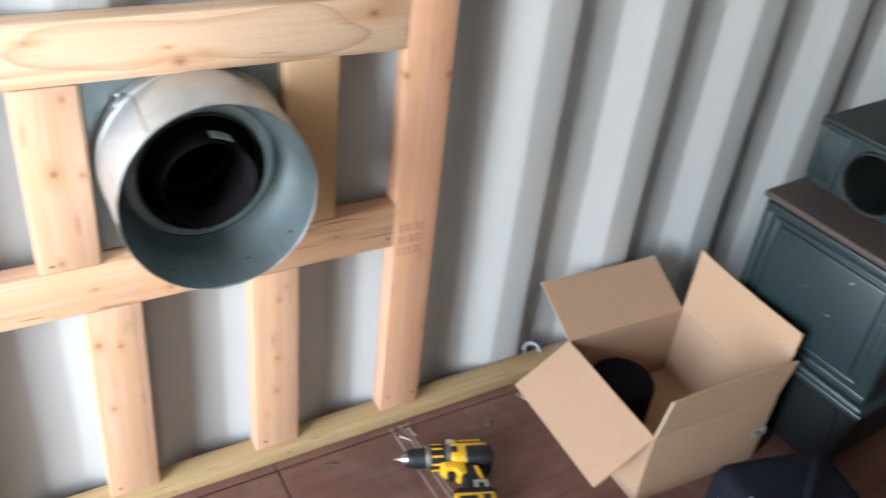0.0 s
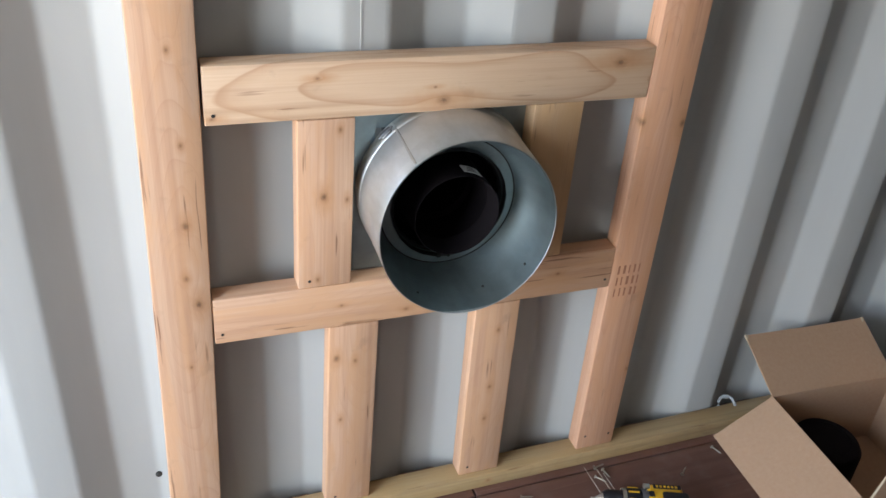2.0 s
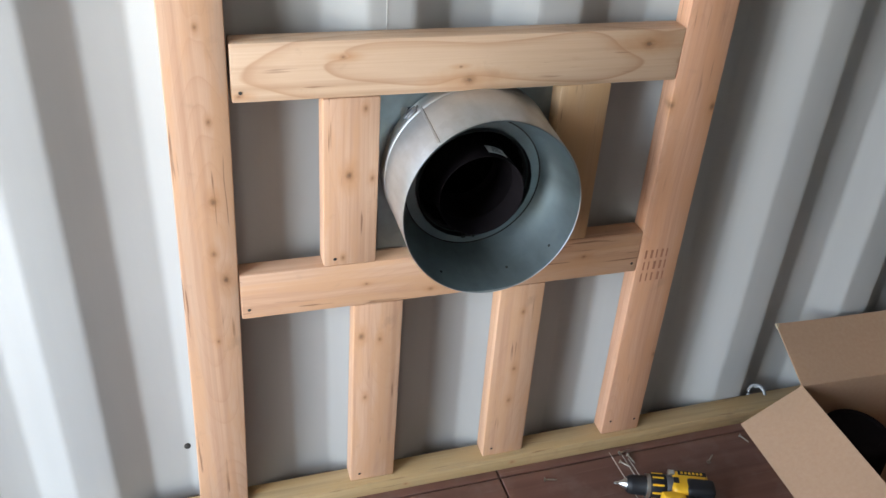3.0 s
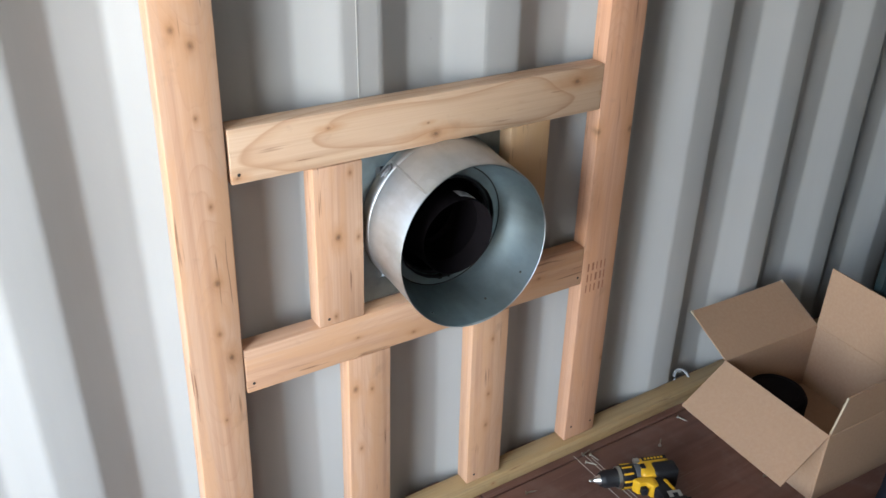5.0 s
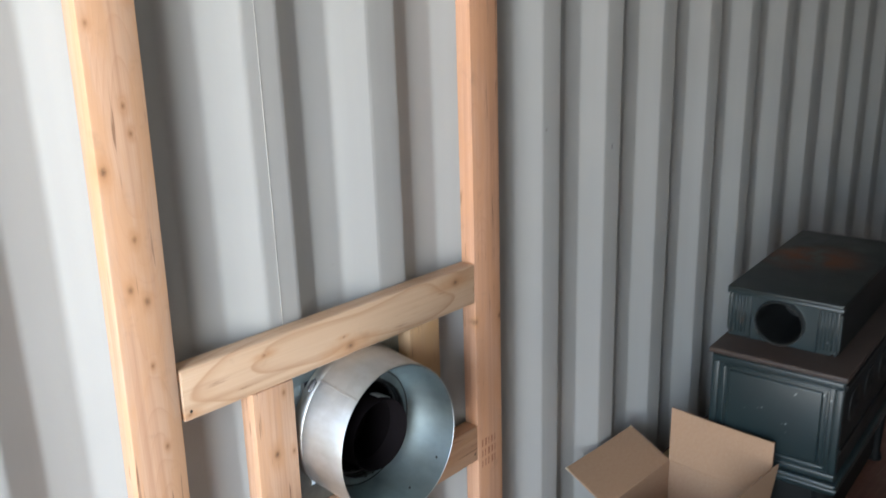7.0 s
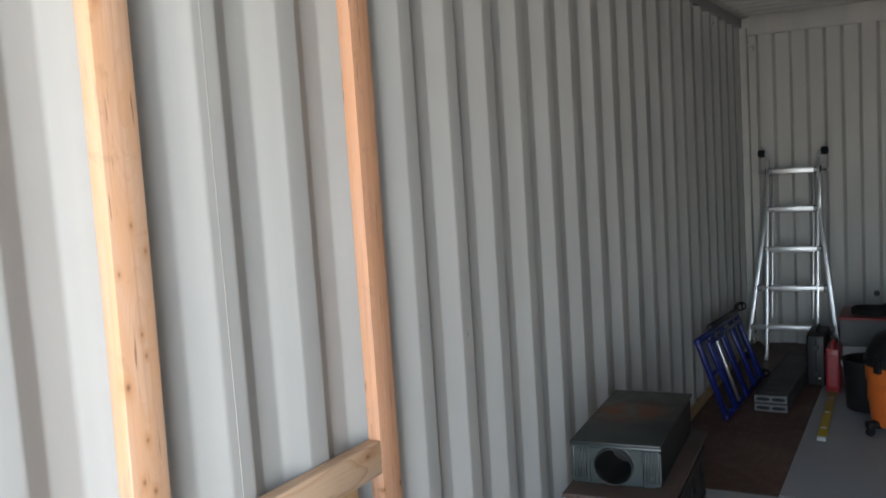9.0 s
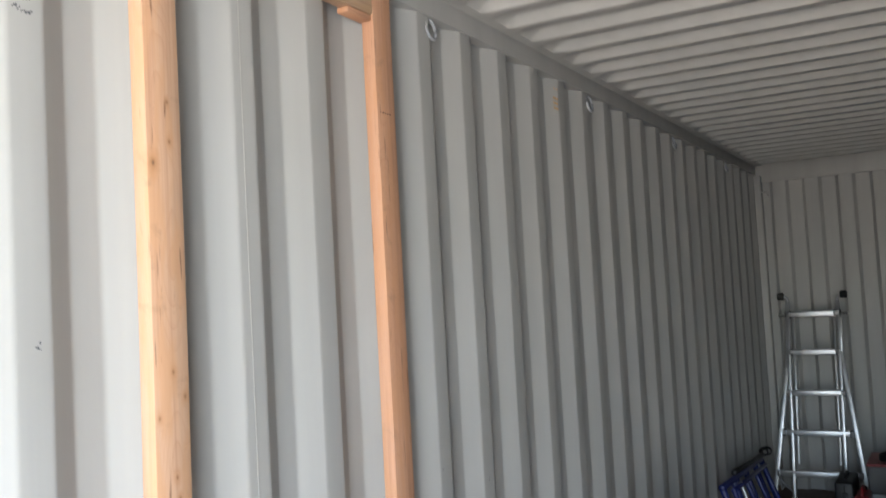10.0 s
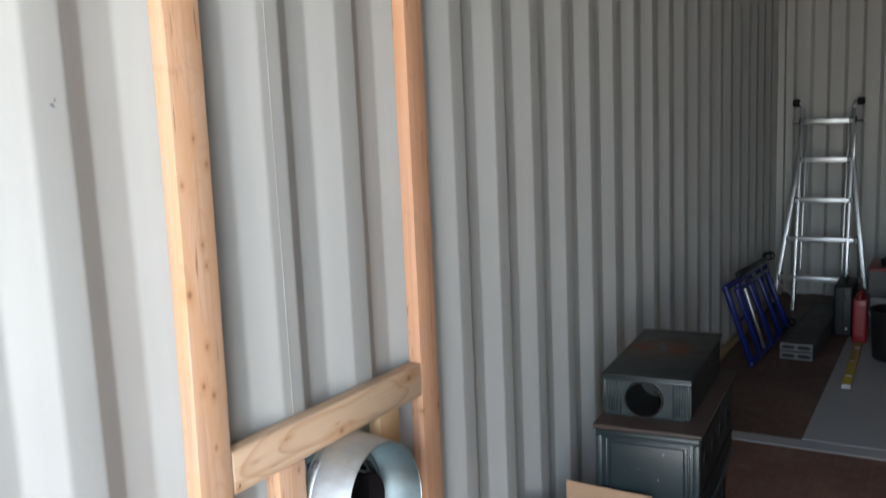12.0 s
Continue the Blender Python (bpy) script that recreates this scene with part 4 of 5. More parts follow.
# ---- cordless drill ----
def drill():
    """Lies on its side. Local x runs from the chuck back along the motor, local y to the battery."""
    t = thing("cordless_drill", "yellow and black cordless drill lying on the floor", "drill", pose(0.688, -0.124, 0.0313, 0, 0, -21) @ Matrix.Scale(0.92, 4))
    X = pose(0, 0, 0, 0, 90, 0)
    part("bit", lathe([(0, 0), (0.0032, 0.004), (0.0032, 0.018), (0, 0.018)], 8, X), STEEL, t)
    part("chuck_jaws", lathe([(0.004, 0.012), (0.010, 0.022), (0.013, 0.030), (0, 0.030)], 24, X), STEEL, t, "bright steel chuck jaws", smooth=40)
    part("chuck", lathe([(0.0, 0.028), (0.0165, 0.028), (0.020, 0.034), (0.0215, 0.040), (0.0215, 0.066), (0.0235, 0.070), (0.0, 0.070)], 28, X), BLACK_PL, t, smooth=40)
    part("chuck_ring", lathe([(0, 0.070), (0.0262, 0.070), (0.0268, 0.073), (0.0262, 0.078), (0, 0.078)], 28, X), STEEL, t, smooth=40)
    part("clutch_collar", lathe([(0, 0.078), (0.0272, 0.078), (0.0285, 0.082), (0.0285, 0.110), (0.027, 0.113), (0, 0.113)], 28, X), BLACK_PL, t, smooth=40)
    for i in range(10):
        a = 2 * math.pi * i / 10
        part("clutch_rib", moved(box(0.081, 0.106, -0.0025, 0.0025, 0.0278, 0.0302, 0.001, 1), pose(0, 0, 0, math.degrees(a))), YELLOW, t, "yellow grip rib")
    part("speed_switch", box(0.116, 0.132, 0.012, 0.026, 0.022, 0.0315, 0.003), STEEL, t, "grey speed switch")
    part("gear_case", lathe([(0, 0.113), (0.0275, 0.113), (0.029, 0.117), (0.028, 0.128), (0, 0.128)], 28, X), TOTE_GREY, t, smooth=40)
    part("motor_housing", box(0.122, 0.206, -0.032, 0.030, -0.030, 0.030, 0.012, 3), YELLOW, t, smooth=40)
    part("end_cap", box(0.152, 0.217, -0.0335, 0.009, -0.0315, 0.0325, 0.010, 3), BLACK_PL, t, "black motor end cap", smooth=40)
    part("side_badge", box(0.138, 0.200, 0.0125, 0.0245, 0.0295, 0.0312, 0.0005, 1), BLACK_PL, t, "black maker's plate")
    for k in range(6):
        part("badge_bar", box(0.144 + 0.0085 * k, 0.149 + 0.0085 * k, 0.0155, 0.0215, 0.0312, 0.0316), YELLOW, t)
    part("vent", box(0.126, 0.138, -0.012, 0.004, 0.0295, 0.0318, 0.0008, 1), BLACK_PL, t)
    part("trigger_guard", prism(rounded([(0.098, -0.031), (0.128, -0.026), (0.150, -0.030), (0.153, -0.062), (0.136, -0.064), (0.128, -0.048), (0.108, -0.048), (0.098, -0.031)], 0.006)[:-1], -0.017, 0.021, "z", 0.003), YELLOW, t, smooth=40)
    part("trigger", box(0.112, 0.128, -0.062, -0.044, -0.010, 0.010, 0.004), BLACK_PL, t)
    grip = prism(rounded([(0.132, -0.030), (0.176, -0.030), (0.188, -0.075), (0.186, -0.108), (0.148, -0.108), (0.146, -0.080), (0.132, -0.030)], 0.010)[:-1], -0.018, 0.018, "z", 0.006)
    part("handle", grip, BLACK_PL, t, "black rubber grip", smooth=40)
    part("handle_stripe", moved(box(-0.004, 0.004, -0.020, 0.020, 0.0175, 0.0195, 0.0008, 1), pose(0.178, -0.062, 0, 0, 0, 14)), YELLOW, t)
    part("belt_clip", box(0.160, 0.192, -0.122, -0.085, 0.022, 0.0245, 0.001, 1), STEEL, t, "bent steel belt clip")
    part("clip_slot", box(0.170, 0.182, -0.110, -0.094, 0.0243, 0.0252), BLACK_PL, t)
    part("base", box(0.118, 0.200, -0.126, -0.106, -0.028, 0.028, 0.005), BLACK_PL, t, smooth=40)
    part("battery", box(0.112, 0.200, -0.170, -0.124, -0.0335, 0.036, 0.006, 3), YELLOW, t, "yellow battery pack", smooth=40)
    part("battery_latch", box(0.172, 0.188, -0.160, -0.134, 0.0355, 0.0375, 0.001, 1), BLACK_PL, t)
    part("battery_inset", box(0.120, 0.160, -0.160, -0.136, 0.0352, 0.0372, 0.001, 1), BLACK_PL, t, "black recess in the battery")
    part("battery_seam", box(0.110, 0.202, -0.1275, -0.1225, -0.034, 0.0368, 0.001, 1), BLACK_PL, t)
    part("battery_latch", box(0.199, 0.208, -0.158, -0.140, -0.012, 0.020, 0.003), YELLOW, t)


drill()


# ---- gloves, grinder, tool bag ----
def glove(m):
    t = thing("work_glove", "crumpled grey and black work glove on the floor", "glove", m, "work gloves")
    def soft(x0, x1, y0, y1, z1, m=None):
        """A padded, crumpled piece of cloth."""
        b = box(x0, x1, y0, y1, 0.0, z1, min(x1 - x0, z1) * 0.42, 3)
        bmesh.ops.subdivide_edges(b, edges=[e for e in b.edges if e.calc_length() > 0.012], cuts=3, use_grid_fill=True)
        for v in b.verts:
            p = v.co * 55 + Vector((x0 * 90, 0, 0))
            v.co += 0.0042 * Vector((noise.noise(p), noise.noise(p + Vector((4, 0, 0))), noise.noise(p + Vector((0, 9, 0)))))
            v.co.z = max(v.co.z, 0.001)
        return moved(b, m) if m else b
    part("palm", soft(-0.045, 0.045, -0.05, 0.046, 0.032), GLOVE_M, t, smooth=60)
    part("cuff", soft(-0.042, 0.042, -0.100, -0.048, 0.028), FABRIC, t, "black knitted cuff", smooth=60)
    for i in range(4):
        long = (0.050, 0.066, 0.070, 0.058)[i]
        part("finger", soft(-0.0105, 0.0105, -0.008, long, 0.021, pose(-0.034 + 0.0225 * i, 0.040, 0.004 + 0.004 * (i % 2), -6 + 5 * (i % 3), 0, 9 - 6 * i)), GLOVE_M, t, smooth=60)
    part("thumb", soft(-0.012, 0.012, 0.0, 0.062, 0.022, pose(0.040, -0.02, 0.001, 0, 0, -32)), GLOVE_M, t, smooth=60)
    return t


g = glove(pose(0.985, -0.470, 0.0, 0, 0, 28))
copy_thing(g, pose(1.02, -0.60, 0.0, 0, 0, -28))


def grinder():
    t = thing("battery_charger", "black plastic battery charger with rounded corners", "charger", pose(1.112, -0.515, 0, 0, 0, -24) @ Matrix.Scale(0.78, 4))
    part("case", box(-0.052, 0.052, -0.045, 0.045, 0.0, 0.062, 0.012, 3), BLACK_PL, t, smooth=40)
    part("socket", box(-0.036, 0.036, -0.028, 0.028, 0.060, 0.072, 0.005), BLACK_PL, t, smooth=40)
    part("rail", box(-0.026, -0.020, -0.024, 0.024, 0.071, 0.0745, 0.001, 1), STEEL, t)
    part("clip", box(0.034, 0.048, -0.052, -0.043, 0.030, 0.050, 0.002, 1), STEEL, t)


grinder()


def tool_bag():
    """Soft bag with rounded sides, pale stitching and a hanging cord."""
    t = thing("tool_bag", "black fabric tool bag with pale stitching on the floor", "bag", pose(1.245, -0.635, 0, 0, 0, -12))
    b = box(-0.13, 0.13, -0.13, 0.13, 0.0, 0.20, 0.035, 4)
    bmesh.ops.subdivide_edges(b, edges=b.edges[:], cuts=1, use_grid_fill=True)
    for v in b.verts:
        k = v.co.z / 0.20
        v.co.x *= 1 - 0.10 * k
        v.co.y *= 1 - 0.12 * k
        v.co += Vector((noise.noise(v.co * 9), noise.noise(v.co * 9 + Vector((5, 0, 0))), noise.noise(v.co * 9 + Vector((0, 7, 0))) if v.co.z > 0.02 else 0)) * 0.010
    part("body", b, FABRIC, t, smooth=60)
    for i in range(3):
        part("strap", moved(box(-0.012, 0.012, -0.128, -0.122, 0.02, 0.18, 0.002, 1), pose(-0.08 + 0.08 * i, -0.012, 0, 0, 0, 0)), BLACK_PL, t)
    for i in range(4):
        for s in (-1, 1):
            z = 0.045 + 0.036 * i
            part("stitch", tube_path([(-0.139, 0.02 + s * 0.006, z), (-0.137, 0.02 + s * 0.036, z + 0.016)], 0.0011, 6), LIGHT_GREY, t)
    part("cord", tube_path(rounded([(-0.10, 0.02, 0.205), (-0.138, 0.02, 0.17), (-0.143, 0.02, 0.10), (-0.142, 0.016, 0.02)], 0.03), 0.0018, 8), LIGHT_GREY, t, "thin pale cord", smooth=60)
    part("handle", tube_path(rounded([(-0.06, -0.05, 0.19), (-0.05, -0.05, 0.235), (0.05, 0.05, 0.235), (0.06, 0.05, 0.19)], 0.03), 0.010, 10), FABRIC, t, smooth=60)


tool_bag()
strap = part("black_strap", tube_path([((0.036 + 0.0007 * i) * math.cos(i * 0.5), (0.030 + 0.0006 * i) * math.sin(i * 0.5), 0.008 + 0.0009 * i) for i in range(38)], 0.0045, 8), RUBBER, smooth=60)
strap.location = (1.045, -0.485, 0.0)
tagged(strap, "coiled black rubber cable on the floor", "cable")
for i, (x, y, a) in enumerate(((1.042, -0.045, 20), (0.752, -0.030, 100), (1.063, -0.296, 60), (0.768, -0.038, 10), (0.565, -0.06, 75), (0.742, -0.052, 40), (0.93, -0.10, 130))):
    s = part("loose_screw", moved(lathe([(0, 0), (0.0042, 0), (0.0042, 0.0012), (0.0018, 0.004), (0.0016, 0.022), (0, 0.028)], 10), pose(x, y, 0.004, 90, 0, a)), ZINC)
    tagged(s, "small loose zinc screw lying on the floor", "screw", "loose screws")


# ---- stove ----
def stove():
    """Two-tier enamel stove; its flue front faces the doors (low x)."""
    t = thing("wood_stove", "dark green enamel wood stove with round flue hole", "stove", pose(1.449, -0.382, 0, 0, 0, 4) @ Matrix.Diagonal((1, 1, 0.953, 1)))
    W0, W1, D = -0.175, 0.172, 0.735
    body = part("body", box(0.014, D, W0 + 0.010, W1 - 0.010, 0.270, 0.572, 0.008), BLACK_IRON, t, "black iron firebox sides", smooth=40)
    part("front_panel", box(0.006, 0.020, W0 + 0.004, W1 - 0.004, 0.274, 0.570, 0.004), ENAMEL, body, smooth=40)

    def frame_of(y0, y1, z0, z1, x, wide, rise, name):
        b = bmesh.new()
        box(x - rise, x + 0.004, y0, y1, z1 - wide, z1, 0.003, 2, b)
        box(x - rise, x + 0.004, y0, y1, z0, z0 + wide, 0.003, 2, b)
        box(x - rise + 0.0006, x + 0.004, y0, y0 + wide, z0 + wide, z1 - wide, 0.003, 2, b)
        box(x - rise + 0.0006, x + 0.004, y1 - wide, y1, z0 + wide, z1 - wide, 0.003, 2, b)
        part(name, b, ENAMEL, body, smooth=40)
    frame_of(W0 + 0.006, W1 - 0.006, 0.277, 0.568, 0.006, 0.020, 0.006, "outer_moulding")
    frame_of(W0 + 0.036, W1 - 0.036, 0.305, 0.545, 0.006, 0.008, 0.004, "inner_moulding")
    part("raised_panel", box(0.000, 0.010, W0 + 0.052, W1 - 0.052, 0.319, 0.531, 0.006, 3), ENAMEL, body, smooth=40)
    part("ledge", box(-0.004, D + 0.01, W0 - 0.004, W1 + 0.004, 0.572, 0.588, 0.005, 3), LEDGE, t, "dusty rusted iron ledge", smooth=40)
    part("plinth", box(-0.004, D + 0.006, W0 - 0.002, W1 + 0.002, 0.237, 0.271, 0.007, 3), ENAMEL, t, smooth=40)
    part("plinth_moulding", box(-0.010, 0.010, W0 - 0.006, W1 + 0.006, 0.250, 0.260, 0.004, 2), ENAMEL, t, smooth=40)
    for x in (0.05, D - 0.06):
        for y in (W0 + 0.04, W1 - 0.04):
            part("leg", lathe([(0, 0), (0.020, 0), (0.022, 0.008), (0.014, 0.03), (0.018, 0.16), (0.028, 0.21), (0.032, 0.239), (0, 0.239)], 16, pose(x, y, 0)), BLACK_IRON, t, smooth=50)
    # Black box added to fill the dark space beneath the stove.
    part("under_fill", box(0.045, D - 0.05, W0 + 0.045, W1 - 0.045, 0.02, 0.239, 0.006), BLACK_IRON, t)
    # upper chamber, open to the front behind the flue
    def chamber(x0, x1, y0, y1, z0, z1):
        b = bmesh.new()
        box(x0, x1, y0, y0 + 0.006, z0, z1, bm=b)
        box(x0, x1, y1 - 0.006, y1, z0, z1, bm=b)
        box(x1 - 0.006, x1, y0 + 0.006, y1 - 0.006, z0, z1, bm=b)
        return b
    U0, U1, ux = -0.124, 0.172, 0.112
    upper = part("upper_chamber", chamber(ux + 0.010, D - 0.01, U0 + 0.004, U1 - 0.004, 0.587, 0.722), BLACK_IRON, t, smooth=40)
    face = bmesh.new()
    n, R, cy, cz = 40, 0.060, 0.030, 0.655
    outer = [(U0, 0.588), (U1, 0.588), (U1, 0.724), (U0, 0.724)]
    ring, rim = [], []
    for i in range(n):
        a = 2 * math.pi * i / n
        c, s = math.cos(a), math.sin(a)
        k = min(abs(((U1 if c > 0 else U0) - cy) / c) if abs(c) > 1e-6 else 9, abs(((0.724 if s > 0 else 0.588) - cz) / s) if abs(s) > 1e-6 else 9)
        ring.append(face.verts.new((ux, cy + R * c, cz + R * s)))
        rim.append(face.verts.new((ux, cy + k * c, cz + k * s)))
    for i in range(n):
        j = (i + 1) % n
        face.faces.new((ring[i], ring[j], rim[j], rim[i]))
    ext = bmesh.ops.extrude_face_region(face, geom=face.faces[:])
    bmesh.ops.translate(face, vec=(0.010, 0, 0), verts=[v for v in ext["geom"] if isinstance(v, bmesh.types.BMVert)])
    part("flue_front", face, ENAMEL, upper)
    X = pose(ux, cy, cz, 0, 90, 0)
    part("flue_collar", lathe([(0.0595, -0.016), (0.0622, -0.019), (0.0645, -0.016), (0.0655, 0.0), (0.0655, 0.006), (0.0595, 0.006)], 48, X, closed=True), WORN, upper, "worn flue collar ring", smooth=45)
    part("flue_throat", lathe([(0.0594, -0.010), (0.0580, 0.004), (0.0580, 0.20), (0.0, 0.20)], 48, X), BLACK_IRON, upper, "sooty dark flue throat", smooth=45)
    for y0, y1 in ((U0 + 0.006, U0 + 0.012), (U1 - 0.012, U1 - 0.006), (U0 + 0.056, U0 + 0.060), (U1 - 0.064, U1 - 0.060)):
        part("pilaster", box(ux - 0.006, ux + 0.002, y0, y1, 0.590, 0.720, 0.002), ENAMEL, upper, smooth=40)
    for k in range(4):
        for y in (U0 + 0.022 + 0.009 * k, U1 - 0.048 + 0.009 * k):
            if abs(y - cy) > 0.070:
                part("flute", rod((ux, y, 0.602), (ux, y, 0.712), 0.0026, 8), ENAMEL, upper, smooth=50)
    part("face_lip", box(ux - 0.008, ux + 0.012, U0 - 0.003, U1 + 0.003, 0.716, 0.727, 0.003), ENAMEL, upper, smooth=40)
    lid = part("top_plate", box(-0.323, 0.323, -0.150, 0.150, 0.0, 0.010, 0.003, 2), IRON_TOP, t, "dark iron top plate with orange rust", smooth=40)
    lid.location = (ux + 0.316, 0.025, 0.7265)
    # cast ornament on the long side
    for i in range(4):
        x = 0.15 + 0.155 * i
        part("side_ornament", lathe([(0, 0), (0.052, 0), (0.050, 0.004), (0.040, 0.003), (0.032, 0.007), (0.018, 0.004), (0.008, 0.009), (0, 0.010)], 20, pose(x, W0 + 0.011, 0.45, 90)), BLACK_IRON, body, smooth=50)
    part("side_rib", box(0.04, D - 0.03, W0 + 0.004, W0 + 0.014, 0.530, 0.546, 0.003), BLACK_IRON, body)
    part("side_rib", box(0.04, D - 0.03, W0 + 0.004, W0 + 0.014, 0.340, 0.356, 0.003), BLACK_IRON, body)
    return t


stove()


# ---- far end: ladder, blue rack, platforms, cases ----
def ladder():
    """Folding aluminium ladder against the closed end: a straight inner part and a flared outer part."""
    t = thing("folding_ladder", "aluminium multi-position folding ladder against the end wall", "ladder", pose(0, 0, 0))
    top, base = Vector((6.12, 0, 1.56)), Vector((5.775, 0, 0.0))

    def at(y, z):
        k = z / 1.56
        return base.lerp(top, k) + Vector((0, y, 0))
    yl, yr = -0.182, -0.540
    def rail(a, c, dx=0.026, dy=0.013):
        """A straight rail of fixed section between two points, with eased edges."""
        b = box(-dx, dx, -dy, dy, 0, 1, 0.0)
        for v in b.verts:
            v.co = Vector(a).lerp(Vector(c), v.co.z) + Vector((v.co.x, v.co.y, 0))
        bmesh.ops.bevel(b, geom=b.edges[:], offset=0.004, segments=2, profile=0.5, affect="EDGES")
        return b
    for y in (yl, yr):
        part("inner_rail", rail(at(y, 0.03), at(y, 1.50), 0.028, 0.0125), ALU, t, smooth=40)
        p = at(y, 0.0)
        part("foot", box(p.x - 0.032, p.x + 0.032, y - 0.016, y + 0.016, 0.0, 0.045, 0.005), ALU, t)
    for y, s in ((yl, 1), (yr, -1)):
        pts = [(5.80, y + s * 0.148, 0.03), (6.035, y + s * 0.006, 1.12), (6.10, y + s * 0.006, 1.40)]
        for a, c in zip(pts, pts[1:]):
            part("outer_rail", rail(a, c, 0.026, 0.0165), ALU, t, smooth=40)
        part("foot", box(pts[0][0] - 0.035, pts[0][0] + 0.035, pts[0][1] - 0.02, pts[0][1] + 0.02, 0.0, 0.05, 0.006), RUBBER, t)
        part("second_rail", rail(at(y - s * 0.034, 0.30) + Vector((0.03, 0, 0)), at(y - s * 0.034, 1.42) + Vector((0.03, 0, 0)), 0.016, 0.007), ALU, t, smooth=40)
        part("brace", tube_path([(5.81, y, 0.09), (5.81, y + s * 0.112, 0.20)], 0.008, 8), ALU, t)
        part("hinge", rod((6.095, y - 0.020, 1.405), (6.095, y + 0.020, 1.405), 0.034, 24), BLACK_PL, t, "black hinge lock", smooth=45)
        part("hinge_pin", rod((6.095, y + s * 0.018, 1.405), (6.095, y + s * 0.075, 1.405), 0.011, 12), STEEL, t)
        part("standoff", tube_path(rounded([(6.11, y, 1.43), (6.11, y, 1.525), (6.10, y + s * 0.015, 1.548), (6.10, y + s * 0.045, 1.548)], 0.02), 0.011, 10), ALU, t, smooth=60)
        part("standoff_pad", rod((6.10, y + s * 0.022, 1.548), (6.10, y + s * 0.072, 1.548), 0.029, 20), RUBBER, t, "black rubber end pad", smooth=45)
    for z, out in ((1.407, 0.0), (1.119, 0.0), (0.818, 0.026), (0.528, 0.069), (0.237, 0.114)):
        p = at(0, z)
        b = bmesh.new()
        y0, y1 = yr - out, yl + out
        box(p.x - 0.028, p.x + 0.022, y0, y1, z - 0.022, z + 0.022, 0.006, 2, b)
        part("rung", b, ALU, t, smooth=40)
        for y, s in ((y0, -1), (y1, 1)):
            part("rung_bracket", box(p.x - 0.031, p.x + 0.026, y - 0.016 - s * 0.014, y + 0.016 - s * 0.014, z - 0.024, z + 0.024, 0.006, 2), BRACKET, t, "dark rung bracket", smooth=40)
        part("rung", box(p.x + 0.030, p.x + 0.060, y0, y1, z - 0.016, z + 0.014, 0.005, 2), ALU, t, smooth=40)
    return t


ladder()


def blue_rack():
    """Blue tube frames folded flat and leaned on the long wall."""
    t = thing("blue_folding_rack", "blue tubular steel folding rack leaning on the wall", "rack", pose(0, 0, 0))

    def at(k, h):
        return Vector((4.14 + 0.98 * k, -0.195 - 0.04 * k, 0.025)).lerp(Vector((3.99 + 1.17 * k, -0.075, 0.51 - 0.05 * k)), h)
    for k in (0.0, 0.24, 0.30, 0.55, 0.80, 1.0):
        part("bar", rod(at(k, 0.0), at(k, 1.0), 0.019, 14), BLUE, t, smooth=50)
    for k in (0.12, 0.42, 0.68, 0.92):
        part("folded_bar", rod(at(k, 0.04) + Vector((0.02, -0.035, 0)), at(k - 0.03, 0.93) + Vector((0.0, -0.03, 0)), 0.015, 12), BLUE, t, smooth=50)
    part("folded_bar", rod(at(0.08, 0.93) + Vector((0, -0.03, 0)), at(0.95, 0.93) + Vector((0, -0.03, 0)), 0.015, 12), BLUE, t, smooth=50)
    part("top_bar", rod(at(-0.02, 1.0), at(1.0, 1.0), 0.019, 14), BLUE, t, smooth=50)
    part("bottom_bar", rod(at(-0.02, 0.0), at(1.02, 0.0), 0.019, 14), BLUE, t, smooth=50)
    part("stay", rod(at(0.27, 0.97) + Vector((0, -0.03, 0)), at(0.22, 0.1) + Vector((0, -0.04, 0)), 0.012, 12), ALU, t, "bare steel stay", smooth=50)
    part("mid_bar", rod(at(0.0, 0.55), at(0.24, 0.55), 0.012, 12), BLUE, t, smooth=50)
    part("upper_rail", rod(at(0.25, 1.09) + Vector((0, -0.02, 0)), at(1.02, 1.06) + Vector((0, -0.02, 0)), 0.017, 14), BLACK_PL, t, smooth=50)
    for k, h in ((1.04, 1.10), (1.14, 1.08), (1.06, 0.05)):
        p = at(k, h) + Vector((0, -0.03, 0))
        w = part("caster", rod(p + Vector((-0.014, -0.01, 0)), p + Vector((0.014, 0.01, 0)), 0.030, 20), RUBBER, t, "small caster wheel", smooth=45)
        part("hub", rod(p + Vector((-0.020, -0.014, 0)), p + Vector((0.020, 0.014, 0)), 0.014, 14), STEEL, w, smooth=45)


blue_rack()


